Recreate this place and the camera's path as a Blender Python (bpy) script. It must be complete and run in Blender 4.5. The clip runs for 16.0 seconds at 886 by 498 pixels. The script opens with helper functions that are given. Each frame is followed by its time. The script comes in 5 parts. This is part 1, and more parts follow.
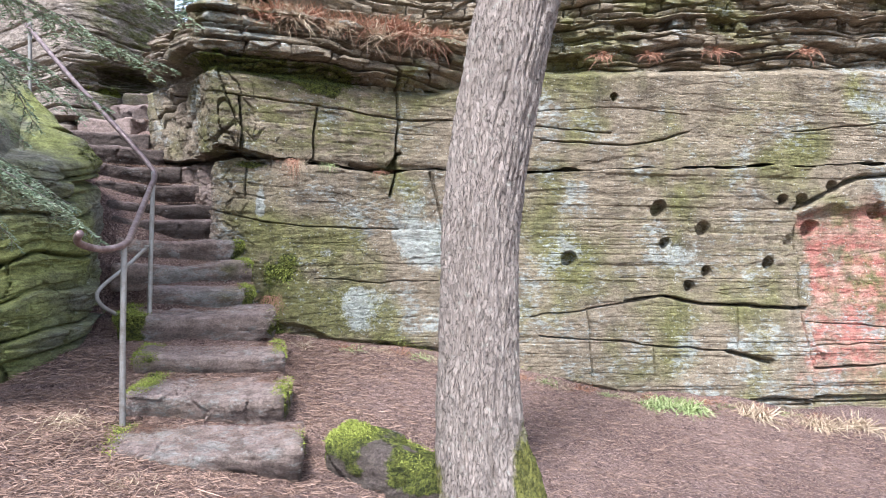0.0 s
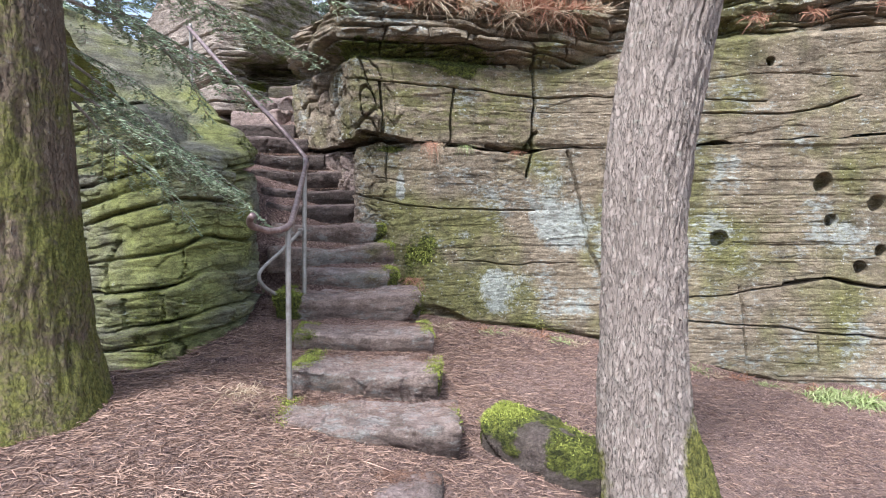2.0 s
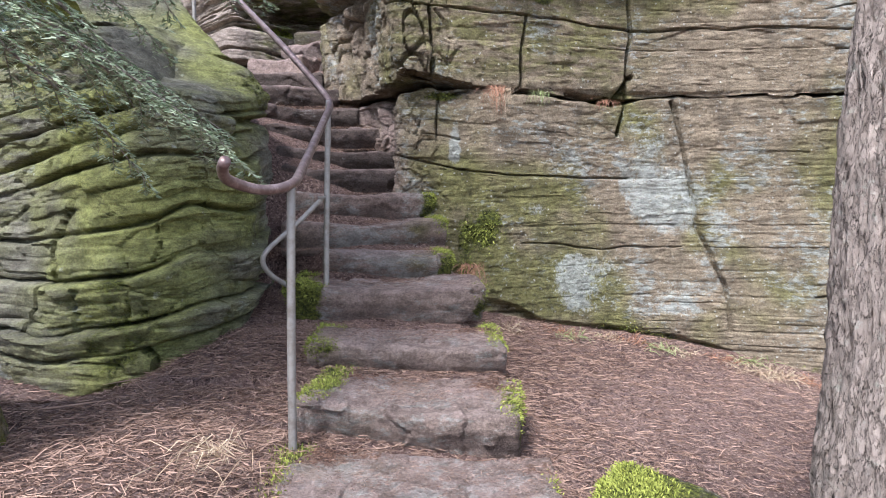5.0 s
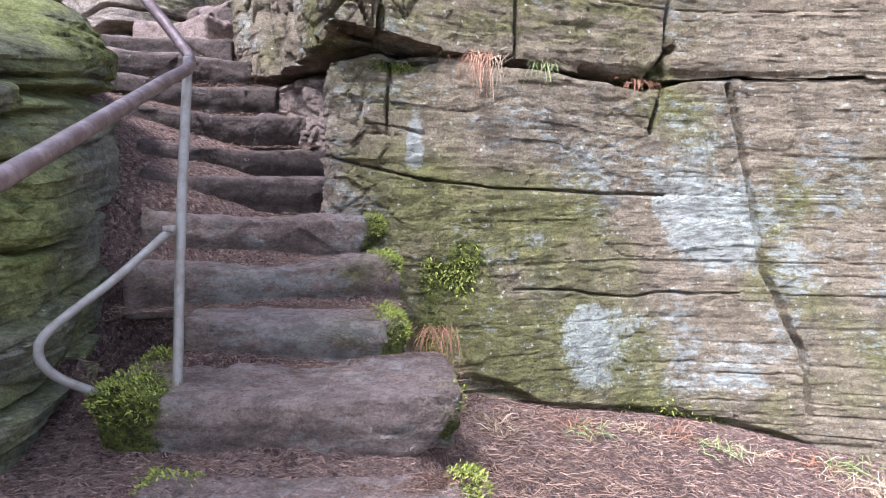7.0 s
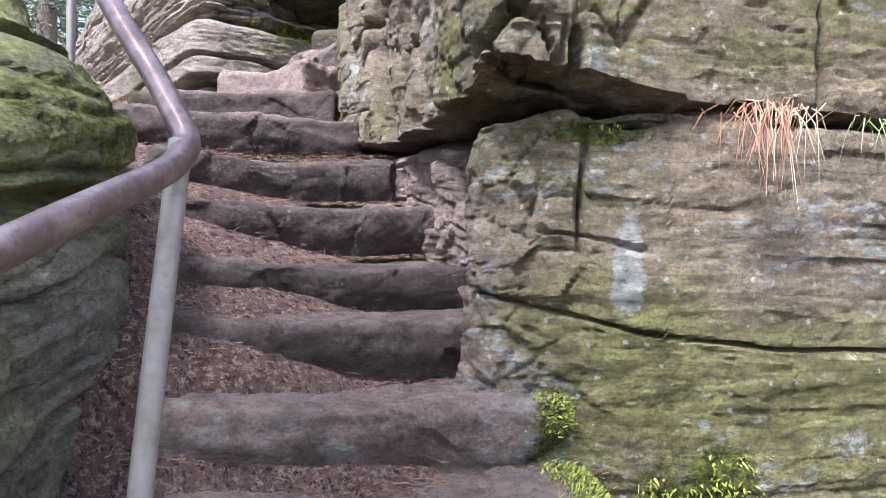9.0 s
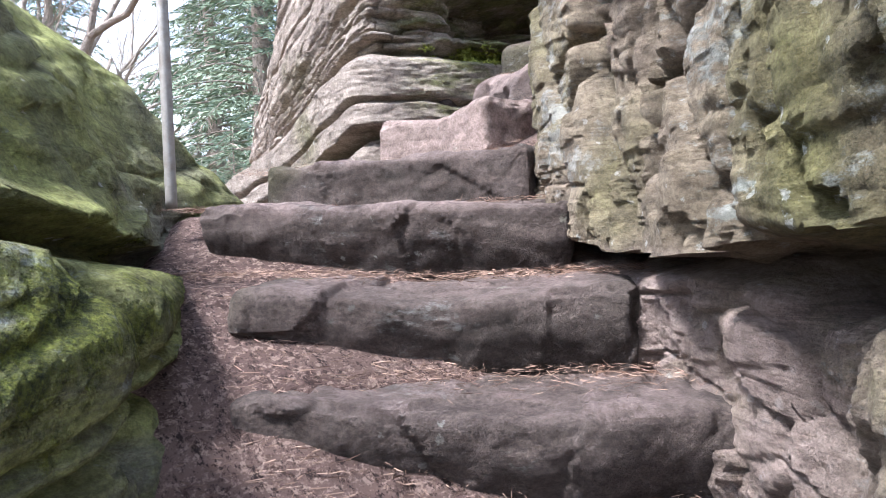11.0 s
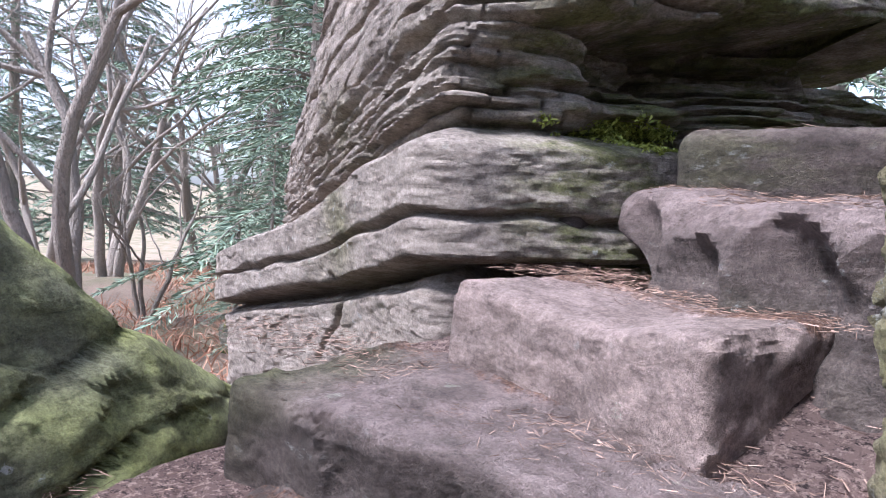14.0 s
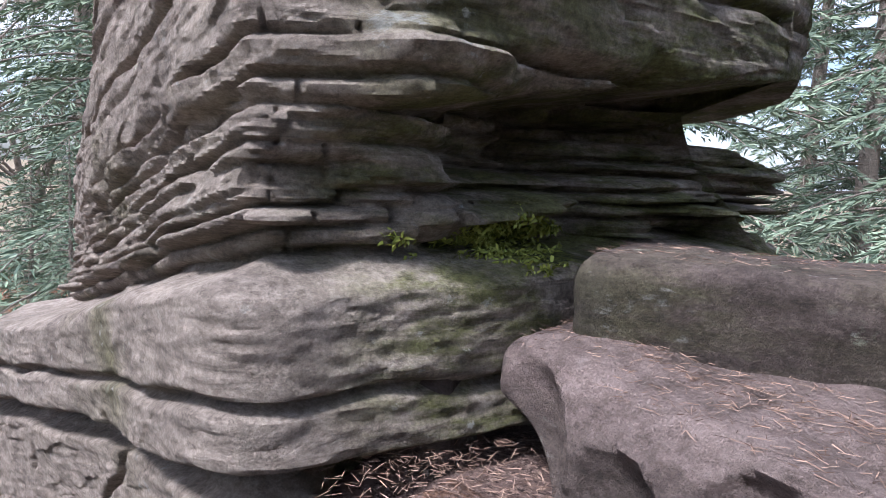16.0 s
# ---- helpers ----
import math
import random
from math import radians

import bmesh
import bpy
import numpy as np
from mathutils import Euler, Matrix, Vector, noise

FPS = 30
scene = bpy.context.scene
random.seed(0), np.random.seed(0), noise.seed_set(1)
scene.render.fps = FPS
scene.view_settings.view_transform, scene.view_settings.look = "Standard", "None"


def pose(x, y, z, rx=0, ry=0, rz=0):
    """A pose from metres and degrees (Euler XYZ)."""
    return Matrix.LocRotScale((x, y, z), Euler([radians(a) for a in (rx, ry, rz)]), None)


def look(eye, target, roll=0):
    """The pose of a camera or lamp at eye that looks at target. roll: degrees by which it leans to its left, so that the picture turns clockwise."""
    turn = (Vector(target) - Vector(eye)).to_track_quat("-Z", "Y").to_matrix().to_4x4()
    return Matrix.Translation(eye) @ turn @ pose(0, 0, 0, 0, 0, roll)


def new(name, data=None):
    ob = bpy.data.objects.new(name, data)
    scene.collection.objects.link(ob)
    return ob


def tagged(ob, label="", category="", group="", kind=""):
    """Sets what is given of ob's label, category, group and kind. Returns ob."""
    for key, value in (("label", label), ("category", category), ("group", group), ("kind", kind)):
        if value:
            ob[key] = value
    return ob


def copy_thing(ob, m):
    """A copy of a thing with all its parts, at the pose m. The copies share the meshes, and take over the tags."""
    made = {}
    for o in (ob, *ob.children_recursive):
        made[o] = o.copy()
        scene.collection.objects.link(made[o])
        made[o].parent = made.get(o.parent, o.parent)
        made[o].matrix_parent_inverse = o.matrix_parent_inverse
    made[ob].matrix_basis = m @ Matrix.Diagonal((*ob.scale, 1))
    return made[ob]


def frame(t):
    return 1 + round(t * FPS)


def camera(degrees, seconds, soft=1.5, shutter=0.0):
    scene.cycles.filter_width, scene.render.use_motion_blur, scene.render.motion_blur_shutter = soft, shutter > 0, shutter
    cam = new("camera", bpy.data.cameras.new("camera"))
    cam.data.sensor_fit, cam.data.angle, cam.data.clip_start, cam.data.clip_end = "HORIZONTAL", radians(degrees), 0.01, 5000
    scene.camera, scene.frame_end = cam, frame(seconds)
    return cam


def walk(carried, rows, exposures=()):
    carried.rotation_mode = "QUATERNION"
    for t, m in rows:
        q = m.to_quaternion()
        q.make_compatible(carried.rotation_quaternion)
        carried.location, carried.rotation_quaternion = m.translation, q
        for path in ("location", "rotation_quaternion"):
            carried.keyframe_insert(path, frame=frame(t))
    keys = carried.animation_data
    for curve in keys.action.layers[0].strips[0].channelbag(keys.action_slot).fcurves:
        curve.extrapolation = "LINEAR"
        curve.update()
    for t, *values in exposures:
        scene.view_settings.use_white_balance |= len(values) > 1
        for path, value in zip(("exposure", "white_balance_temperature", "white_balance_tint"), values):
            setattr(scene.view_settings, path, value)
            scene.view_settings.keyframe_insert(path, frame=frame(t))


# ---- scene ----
import itertools

cam = camera(69.8, 16.0, 0.7)
PATH = [
    (0, (0.004, 0.008, 1.484), (0.036, 2.006, 1.395), 1.4),
    (0.5, (-0.075, 0.039, 1.465), (-0.144, 2.035, 1.361), 0.6),
    (1, (-0.137, 0.053, 1.447), (-0.295, 2.044, 1.334), 0.2),
    (1.5, (-0.19, 0.06, 1.44), (-0.435, 2.041, 1.315), 0.2),
    (2, (-0.247, 0.07, 1.43), (-0.576, 2.038, 1.291), 0.2),
    (2.5, (-0.279, 0.087, 1.423), (-0.676, 2.041, 1.272), 0.1),
    (3, (-0.295, 0.138, 1.406), (-0.718, 2.086, 1.241), -0.1),
    (3.5, (-0.311, 0.286, 1.363), (-0.75, 2.229, 1.186), -0.1),
    (4, (-0.366, 0.669, 1.313), (-0.822, 2.608, 1.133), 0.2),
    (4.2, (-0.419, 0.845, 1.288), (-0.88, 2.783, 1.106), 0.4),
    (6.3, (-1.021, 2.758, 1.26), (-1.438, 4.704, 1.061), 0.7),
    (6.5, (-1.019, 2.922, 1.32), (-1.412, 4.874, 1.125), 0.8),
    (7, (-1.034, 3.394, 1.353), (-1.401, 5.353, 1.177), 1.2),
    (7.5, (-1.219, 3.8, 1.456), (-1.639, 5.754, 1.366), 1.5),
    (8, (-1.447, 4.185, 1.596), (-1.973, 6.114, 1.542), 1.9),
    (8.2, (-1.499, 4.322, 1.636), (-2.076, 6.237, 1.584), 2.1),
    (10.3, (-2.019, 5.626, 1.98), (-3.058, 7.333, 1.899), -0.7),
    (10.5, (-2.084, 5.742, 2.067), (-3.209, 7.394, 1.983), -1.1),
    (11, (-2.248, 5.908, 2.165), (-3.559, 7.417, 2.091), -1.8),
    (11.5, (-2.426, 6.034, 2.365), (-3.789, 7.496, 2.287), -0.8),
    (12, (-2.641, 6.174, 2.386), (-4.056, 7.585, 2.304), -0.0),
    (12.5, (-2.892, 6.382, 2.526), (-4.34, 7.758, 2.44), 0.3),
    (13, (-3.071, 6.567, 2.61), (-4.525, 7.936, 2.508), 1.4),
    (13.5, (-3.188, 6.726, 2.707), (-4.624, 8.113, 2.584), 3.0),
    (14, (-3.31, 6.866, 2.856), (-4.745, 8.25, 2.698), 3.3),
    (14.5, (-3.449, 6.985, 2.918), (-4.853, 8.397, 2.723), 3.1),
    (15, (-3.506, 7.088, 3.058), (-4.813, 8.588, 2.856), 3.0),
    (15.5, (-3.583, 7.237, 3.154), (-4.787, 8.819, 2.936), 2.5),
    (16, (-3.707, 7.357, 3.258), (-4.783, 9.027, 3.031), 2.4),
]
walk(cam, [(t, look(eye, target, roll)) for t, eye, target, roll in PATH], [(0.0, 1.86, 5700, 11), (4.0, 1.6, 5900, 12), (7.0, 2.2, 5550, 17), (8.5, 2.28, 5650, 17), (10.5, 2.65, 5750, 12), (12.0, 2.22, 5550, 13), (14.0, 2.08, 5450, 17), (15.0, 1.88, 5450, 16), (16.0, 1.65, 5650, 15)])

# ---------------------------------------------------------------- light
world = bpy.data.worlds.new("sky")
scene.world = world
world.use_nodes = True
wt = world.node_tree
sky = wt.nodes.new("ShaderNodeTexSky")
sky.sky_type = "NISHITA"
sky.sun_disc = False
sky.sun_elevation = radians(58)
sky.sun_rotation = radians(197)
sky.air_density, sky.dust_density, sky.ozone_density = 1.0, 2.5, 1.5
wt.nodes["Background"].inputs["Strength"].default_value = 0.095
# bright thin cloud over the blue
cloud = wt.nodes.new("ShaderNodeTexNoise")
cloud.inputs["Scale"].default_value, cloud.inputs["Detail"].default_value = 4.0, 6
wt.links.new(wt.nodes.new("ShaderNodeTexCoord").outputs["Generated"], cloud.inputs["Vector"])
veil = wt.nodes.new("ShaderNodeMapRange")
veil.inputs["From Min"].default_value, veil.inputs["From Max"].default_value = 0.45, 0.60
veil.inputs["To Min"].default_value, veil.inputs["To Max"].default_value = 0.12, 0.98
wt.links.new(cloud.outputs["Fac"], veil.inputs["Value"])
cover = wt.nodes.new("ShaderNodeMix")
cover.data_type = "RGBA"
cover.inputs[7].default_value = (5.0, 5.2, 5.5, 1)
wt.links.new(veil.outputs[0], cover.inputs[0])
wt.links.new(sky.outputs[0], cover.inputs[6])
wt.links.new(cover.outputs[2], wt.nodes["Background"].inputs["Color"])
sun = new("sun", bpy.data.lights.new("sun", "SUN"))
sun.data.energy, sun.data.angle, sun.data.color = 2.7, radians(11), (1.0, 0.97, 0.94)
sun.matrix_world = look((-1.8, -6.0, 10.0), (0, 0, 0))

# ---------------------------------------------------------------- noise and mesh helpers
rng = np.random.default_rng(7)


def hash3(i, j, k, seed):
    n = (i * 374761393 + j * 668265263 + k * 2147483647 + seed * 144665) & 0xFFFFFFFF
    n = ((n ^ (n >> 13)) * 1274126177) & 0xFFFFFFFF
    n = ((n ^ (n >> 16)) * 2246822519) & 0xFFFFFFFF
    return ((n ^ (n >> 15)) & 0xFFFF) / 32767.5 - 1.0


def vnoise(p, seed=0):
    """Smooth value noise in -1..1 at points p (N x 3)."""
    c = np.floor(p)
    f = p - c
    c = c.astype(np.int64)
    f = f * f * (3 - 2 * f)
    out = 0
    for a in (0, 1):
        for b in (0, 1):
            for d in (0, 1):
                w = (f[:, 0] if a else 1 - f[:, 0]) * (f[:, 1] if b else 1 - f[:, 1]) * (f[:, 2] if d else 1 - f[:, 2])
                out = out + w * hash3(c[:, 0] + a, c[:, 1] + b, c[:, 2] + d, seed)
    return out


def fbm(p, octaves=4, seed=0, gain=0.5):
    p = np.asarray(p, float)
    out, amp = 0, 1.0
    for o in range(octaves):
        out = out + amp * vnoise(p * 2.03**o, seed + o)
        amp *= gain
    return out


def facets(p, seed=0, tilt=0.8, crack=0.0, width=0.05):
    """Broken rock: every cell round a scattered point is a flat chip of its own height and tilt.
    p is N x 2 or N x 3, in cells; gives about -1..1, less crack where two chips meet."""
    p = np.asarray(p, float)
    dims = p.shape[1]
    c = np.floor(p).astype(np.int64)
    zero = np.zeros(len(p), np.int64)
    best, second, value = np.full(len(p), 9.0), np.full(len(p), 9.0), np.zeros(len(p))
    for step in itertools.product((-1, 0, 1), repeat=dims):
        q = [c[:, k] + step[k] for k in range(dims)] + [zero] * (3 - dims)
        d = np.stack([q[k] + 0.5 + 0.42 * hash3(*q, seed + 11 * k) - p[:, k] for k in range(dims)], 1)
        r = (d * d).sum(1)
        h = hash3(*q, seed + 101)
        for k in range(dims):
            h = h + tilt * hash3(*q, seed + 131 + k) * d[:, k]
        near = r < best
        second = np.where(near, best, np.minimum(second, r))
        value = np.where(near, h, value)
        best = np.where(near, r, best)
    if crack:
        value = value - crack * np.exp(-(((np.sqrt(second) - np.sqrt(best)) / width) ** 2))
    return value


def smooth(a, b, x):
    t = np.clip((x - a) / (b - a), 0, 1)
    return t * t * (3 - 2 * t)


def bump2(x, z, cx, cz, rx, rz):
    return np.exp(-(((x - cx) / rx) ** 2) - ((z - cz) / rz) ** 2)


def mesh_from(name, verts, faces, material, attrs=None, flat=False, sharp=0):
    """A mesh from arrays: verts N x 3, faces M x k (all of one size)."""
    me = bpy.data.meshes.new(name)
    verts, faces = np.asarray(verts, np.float32), np.asarray(faces, np.int32)
    k = faces.shape[1]
    me.vertices.add(len(verts))
    me.vertices.foreach_set("co", verts.ravel())
    me.loops.add(faces.size)
    me.loops.foreach_set("vertex_index", faces.ravel())
    me.polygons.add(len(faces))
    me.polygons.foreach_set("loop_start", np.arange(0, faces.size, k, dtype=np.int32))
    me.polygons.foreach_set("use_smooth", np.full(len(faces), not flat))
    for key, value in (attrs or {}).items():
        at = me.attributes.new(key, "FLOAT", "POINT")
        at.data.foreach_set("value", np.asarray(value, np.float32).ravel())
    me.update(calc_edges=True)
    me.validate()
    if sharp:
        me.set_sharp_from_angle(angle=radians(sharp))
    for m in material if isinstance(material, (list, tuple)) else [material]:
        me.materials.append(m)
    return me


def thing(name, me, label, category, kind="", group="", parent=None):
    return tagged(new(name, me), label, category, group, kind)


def part(name, me, parent, label=""):
    ob = new(name, me)
    ob.parent = parent
    return tagged(ob, label)


def grid_faces(nu, nv, wrap=False):
    i, j = np.meshgrid(np.arange(nu if wrap else nu - 1), np.arange(nv - 1), indexing="ij")
    a = (i * nv + j).ravel()
    b = (((i + 1) % nu) * nv + j).ravel()
    return np.stack([a, b, b + 1, a + 1], 1)


def spline(pts, step):
    """Catmull-Rom through 2D or 3D points, resampled at an even step."""
    p = np.array(pts, float)
    q = np.vstack([2 * p[0] - p[1], p, 2 * p[-1] - p[-2]])
    t = np.linspace(0, 1, 24, endpoint=False)[:, None]
    out = []
    for a, b, c, d in zip(q[:-3], q[1:-2], q[2:-1], q[3:]):
        out.append(0.5 * (2 * b + (c - a) * t + (2 * a - 5 * b + 4 * c - d) * t**2 + (3 * b - a - 3 * c + d) * t**3))
    out = np.vstack([*out, p[-1:]])
    s = np.r_[0, np.cumsum(np.linalg.norm(np.diff(out, axis=0), axis=1))]
    n = max(2, int(s[-1] / step) + 1)
    u = np.linspace(0, s[-1], n)
    return np.stack([np.interp(u, s, out[:, k]) for k in range(out.shape[1])], 1), u


def rock_sheet(pts, z0, z1, step, dz, shape, top_in=0.8, round_r=0.12, top_slope=0.15, marks=None, under=0.0):
    """A rock face that stands along a line in plan, open rock to its right, and turns over its upper edge.
    shape(u, x, y, z) gives how far the face stands out; z0 and z1 may be functions of u; under: depth of an underside."""
    line, u = spline(pts, step)
    tan = np.gradient(line, axis=0)
    for k in range(2):
        tan[:, k] = np.convolve(np.pad(tan[:, k], 4, mode="edge"), np.ones(9) / 9, "valid")
    tan /= np.linalg.norm(tan, axis=1)[:, None]
    out = np.stack([tan[:, 1], -tan[:, 0]], 1)
    top = z1(u) if callable(z1) else np.full(len(u), z1)
    foot = z0(u) if callable(z0) else np.full(len(u), z0)
    nface = int((top - foot).max() / dz) + 1
    ntop = int(top_in / (dz * 2.2)) + 1
    v = np.linspace(0, 1, nface)
    Z = foot[:, None] + (top - foot)[:, None] * v[None, :]
    U = np.repeat(u[:, None], nface, 1)
    X, Y = np.repeat(line[:, :1], nface, 1), np.repeat(line[:, 1:], nface, 1)
    off = shape(U.ravel(), X.ravel(), Y.ravel(), Z.ravel()).reshape(U.shape)
    near = np.clip((Z - (top[:, None] - round_r)) / round_r, 0, 1)
    off = off - round_r * (1 - np.sqrt(np.clip(1 - near**2, 0, 1)))
    P = np.stack([X + out[:, :1] * off, Y + out[:, 1:] * off, Z], 2)
    w = np.linspace(0, 1, ntop + 1)[1:]
    e = P[:, -1:, :]
    inn = np.repeat(-out[:, None, :], ntop, 1) * (w[None, :, None] * top_in)
    T = np.repeat(e, ntop, 1)
    T[:, :, :2] += inn
    q = T.reshape(-1, 3)
    T[:, :, 2] += top_slope * np.repeat(w[None, :], len(u), 0) * top_in + (0.06 * fbm(q * 2.2, 3, 5) * np.clip(np.tile(w, len(u)) * 4, 0, 1)).reshape(len(u), ntop)
    rows = [P, T]
    if under:
        nu = 14
        w = np.linspace(1, 0, nu + 1)[:-1]
        B = np.repeat(P[:, :1, :], nu, 1)
        B[:, :, :2] -= out[:, None, :] * (w[None, :, None] * under)
        B[:, :, 2] += (0.05 * fbm(B.reshape(-1, 3) * 5, 3, 15)).reshape(len(u), nu) * np.clip(w * 4, 0, 1)[None, :]
        rows = [B, P, T]
    V = np.concatenate(rows, 1)
    nv = V.shape[1]
    flat = V.reshape(-1, 3)
    attrs = marks(flat) if marks else {}
    return flat, grid_faces(len(u), nv), attrs


class Strata:
    """Beds of uneven thickness: how far each bed stands out, and the joints between them."""

    def __init__(self, seed, lo, hi, thin, thick, depth):
        r = np.random.default_rng(seed)
        self.breaks = [lo]
        while self.breaks[-1] < hi:
            self.breaks.append(self.breaks[-1] + r.uniform(thin, thick))
        self.breaks = np.array(self.breaks)
        self.stand = r.uniform(-1, 1, len(self.breaks) + 1) * depth
        self.seed = seed

    def __call__(self, u, z, joint=0.02, width=0.008, ragged=0.5, scale=1.2, saw=0.0):
        k = np.clip(np.searchsorted(self.breaks, z), 1, len(self.breaks) - 1)
        lo, hi = self.breaks[k - 1], self.breaks[k]
        d = np.minimum(z - lo, hi - z)
        side = np.stack([u * scale, k * 7.7, np.zeros_like(u)], 1)
        length = 0.25 + 0.9 * (hash3(k, k * 3, k * 0, self.seed) * 0.5 + 0.5)
        run = u * scale / length + k * 0.37 + 0.08 * vnoise(np.stack([u * 6, z * 9, z * 0], 1), self.seed + 8)
        cell = np.floor(run).astype(np.int64)
        gap = np.minimum(run - cell, 1 - run + cell) * length / scale
        piece = hash3(cell, k, k * 0 + 5, self.seed)
        open_end = np.clip(hash3(cell, k, k * 0 + 9, self.seed) * 1.5, 0, 1)
        stand = self.stand[k] * (0.6 + ragged * (0.5 * fbm(side, 3, self.seed) + 0.7 * piece)) - joint * 0.7 * open_end * np.exp(-((gap / (width * 0.8)) ** 2))
        edge = np.stack([u * 2.5, np.where(z - lo < hi - z, k - 1, k) * 3.3, np.zeros_like(u)], 1)
        deep = np.clip(0.55 + 0.75 * vnoise(edge, self.seed + 3), 0.0, 1.3)
        lean = hash3(k, k * 5, k * 0 + 3, self.seed) * np.clip(hi - lo, 0, 0.12) * saw
        stand = stand + lean * ((z - lo) / (hi - lo) - 0.5)
        return stand * smooth(0, width * 0.7, d) - joint * deep * np.exp(-((d / width) ** 2))


def cut(x, z, pts, width, depth, seed=0):
    """A crack along a line in the face: how far it goes in."""
    q = np.stack([x * 5, z * 5, np.full_like(x, seed)], 1)
    xx = x + 0.016 * vnoise(q, seed + 40)
    zz = z + 0.016 * vnoise(q, seed + 80)
    best = np.full(len(x), 9.0)
    for (ax, az), (bx, bz) in zip(pts[:-1], pts[1:]):
        dx, dz = bx - ax, bz - az
        t = np.clip(((xx - ax) * dx + (zz - az) * dz) / (dx * dx + dz * dz), 0, 1)
        best = np.minimum(best, np.hypot(xx - ax - t * dx, zz - az - t * dz))
    w = width * (1 + 0.5 * vnoise(q * 0.7, seed + 5))
    return -depth * np.exp(-((best / w) ** 2))


def block(size, step, r=0.04, rough=0.02, seed=0, shape=None, scale=3.0, fine=0.009):
    """A rounded, rough block about its own middle; shape(p) may move its points."""
    h = np.array(size) / 2
    r = min(r, h.min() * 0.95)
    n = np.maximum(3, (np.array(size) / step).astype(int) + 1)
    verts, faces, base = [], [], 0
    for ax in range(3):
        a, b = [k for k in range(3) if k != ax]
        for s in (-1, 1):
            ga, gb = np.meshgrid(np.linspace(-1, 1, n[a]), np.linspace(-1, 1, n[b]), indexing="ij")
            p = np.zeros((ga.size, 3))
            p[:, a], p[:, b], p[:, ax] = ga.ravel(), gb.ravel(), s
            f = grid_faces(n[a], n[b])
            if (s > 0) == (ax == 1):
                f = f[:, ::-1]
            verts.append(p * h)
            faces.append(f + base)
            base += len(p)
    p, f = np.vstack(verts), np.vstack(faces)
    key, inv = np.unique(np.round(p * 1e4).astype(np.int64), axis=0, return_inverse=True)
    p, f = key / 1e4, inv.ravel()[f]
    q = np.clip(p, -(h - r), h - r)
    d = p - q
    nrm = d / np.maximum(np.linalg.norm(d, axis=1), 1e-6)[:, None]
    p = q + nrm * r
    s = rough * fbm(p * scale + seed * 3.1, 3, seed) + fine * fbm(p * scale * 7 + seed, 3, seed + 9)
    s = 0.40 * s + rough * 0.42 * facets(p * scale * 1.2 + seed * 1.7, seed + 15, 0.8, 0.1) + rough * 0.12 * facets(p * scale * 5.0 + seed, seed + 21, 0.9, 0.2)
    p = p + nrm * s[:, None]
    if shape:
        p = shape(p)
    return p, f


def rotz(p, deg, at):
    c, s = math.cos(radians(deg)), math.sin(radians(deg))
    return p @ np.array([[c, s, 0], [-s, c, 0], [0, 0, 1]]) + np.array(at)


def tube(line, radii, sides=8, ridge=None):
    """A tube along 3D points; radii per point; ridge(angle, length) adds to the radius."""
    line = np.asarray(line, float)
    tan = np.gradient(line, axis=0)
    tan /= np.linalg.norm(tan, axis=1)[:, None] + 1e-9
    ref = np.array([0.0, 1.0, 0.0]) if abs(tan[0][1]) < 0.9 else np.array([1.0, 0, 0])
    V = []
    a = np.linspace(0, 2 * math.pi, sides, endpoint=False)
    s = np.r_[0, np.cumsum(np.linalg.norm(np.diff(line, axis=0), axis=1))]
    for k, (p, t) in enumerate(zip(line, tan)):
        x = ref - t * (ref @ t)
        x /= np.linalg.norm(x)
        y = np.cross(t, x)
        ref = x
        rr = np.full(sides, radii[k])
        if ridge is not None:
            rr = rr + ridge(a, s[k])
        V.append(p + np.cos(a)[:, None] * x * rr[:, None] + np.sin(a)[:, None] * y * rr[:, None])
    V = np.array(V)
    n, m = V.shape[:2]
    i, j = np.meshgrid(np.arange(n - 1), np.arange(m), indexing="ij")
    A, B = (i * m + j).ravel(), (i * m + (j + 1) % m).ravel()
    F = np.stack([A, B, B + m, A + m], 1)
    V = np.vstack([V.reshape(-1, 3), line[:1], line[-1:]])
    j = np.arange(m)
    c0 = np.stack([np.full(m, n * m), (j + 1) % m, j, j], 1)
    c1 = np.stack([np.full(m, n * m + 1), (n - 1) * m + j, (n - 1) * m + (j + 1) % m, (n - 1) * m + (j + 1) % m], 1)
    return V, F, (c0, c1)


def tube_mesh(name, line, radii, material, sides=8, ridge=None, attrs=None):
    V, F, _ = tube(line, radii, sides, ridge)
    m = sides
    F = F.tolist() + [list(range(m))[::-1], [len(V) - 2 - m + k for k in range(m)]]
    me = bpy.data.meshes.new(name)
    me.from_pydata(V[:-2].tolist(), [], F)
    for p in me.polygons:
        p.use_smooth = True
    for key, fn in (attrs or {}).items():
        me.attributes.new(key, "FLOAT", "POINT").data.foreach_set("value", np.asarray(fn(V[:-2]), np.float32))
    me.materials.append(material)
    return me


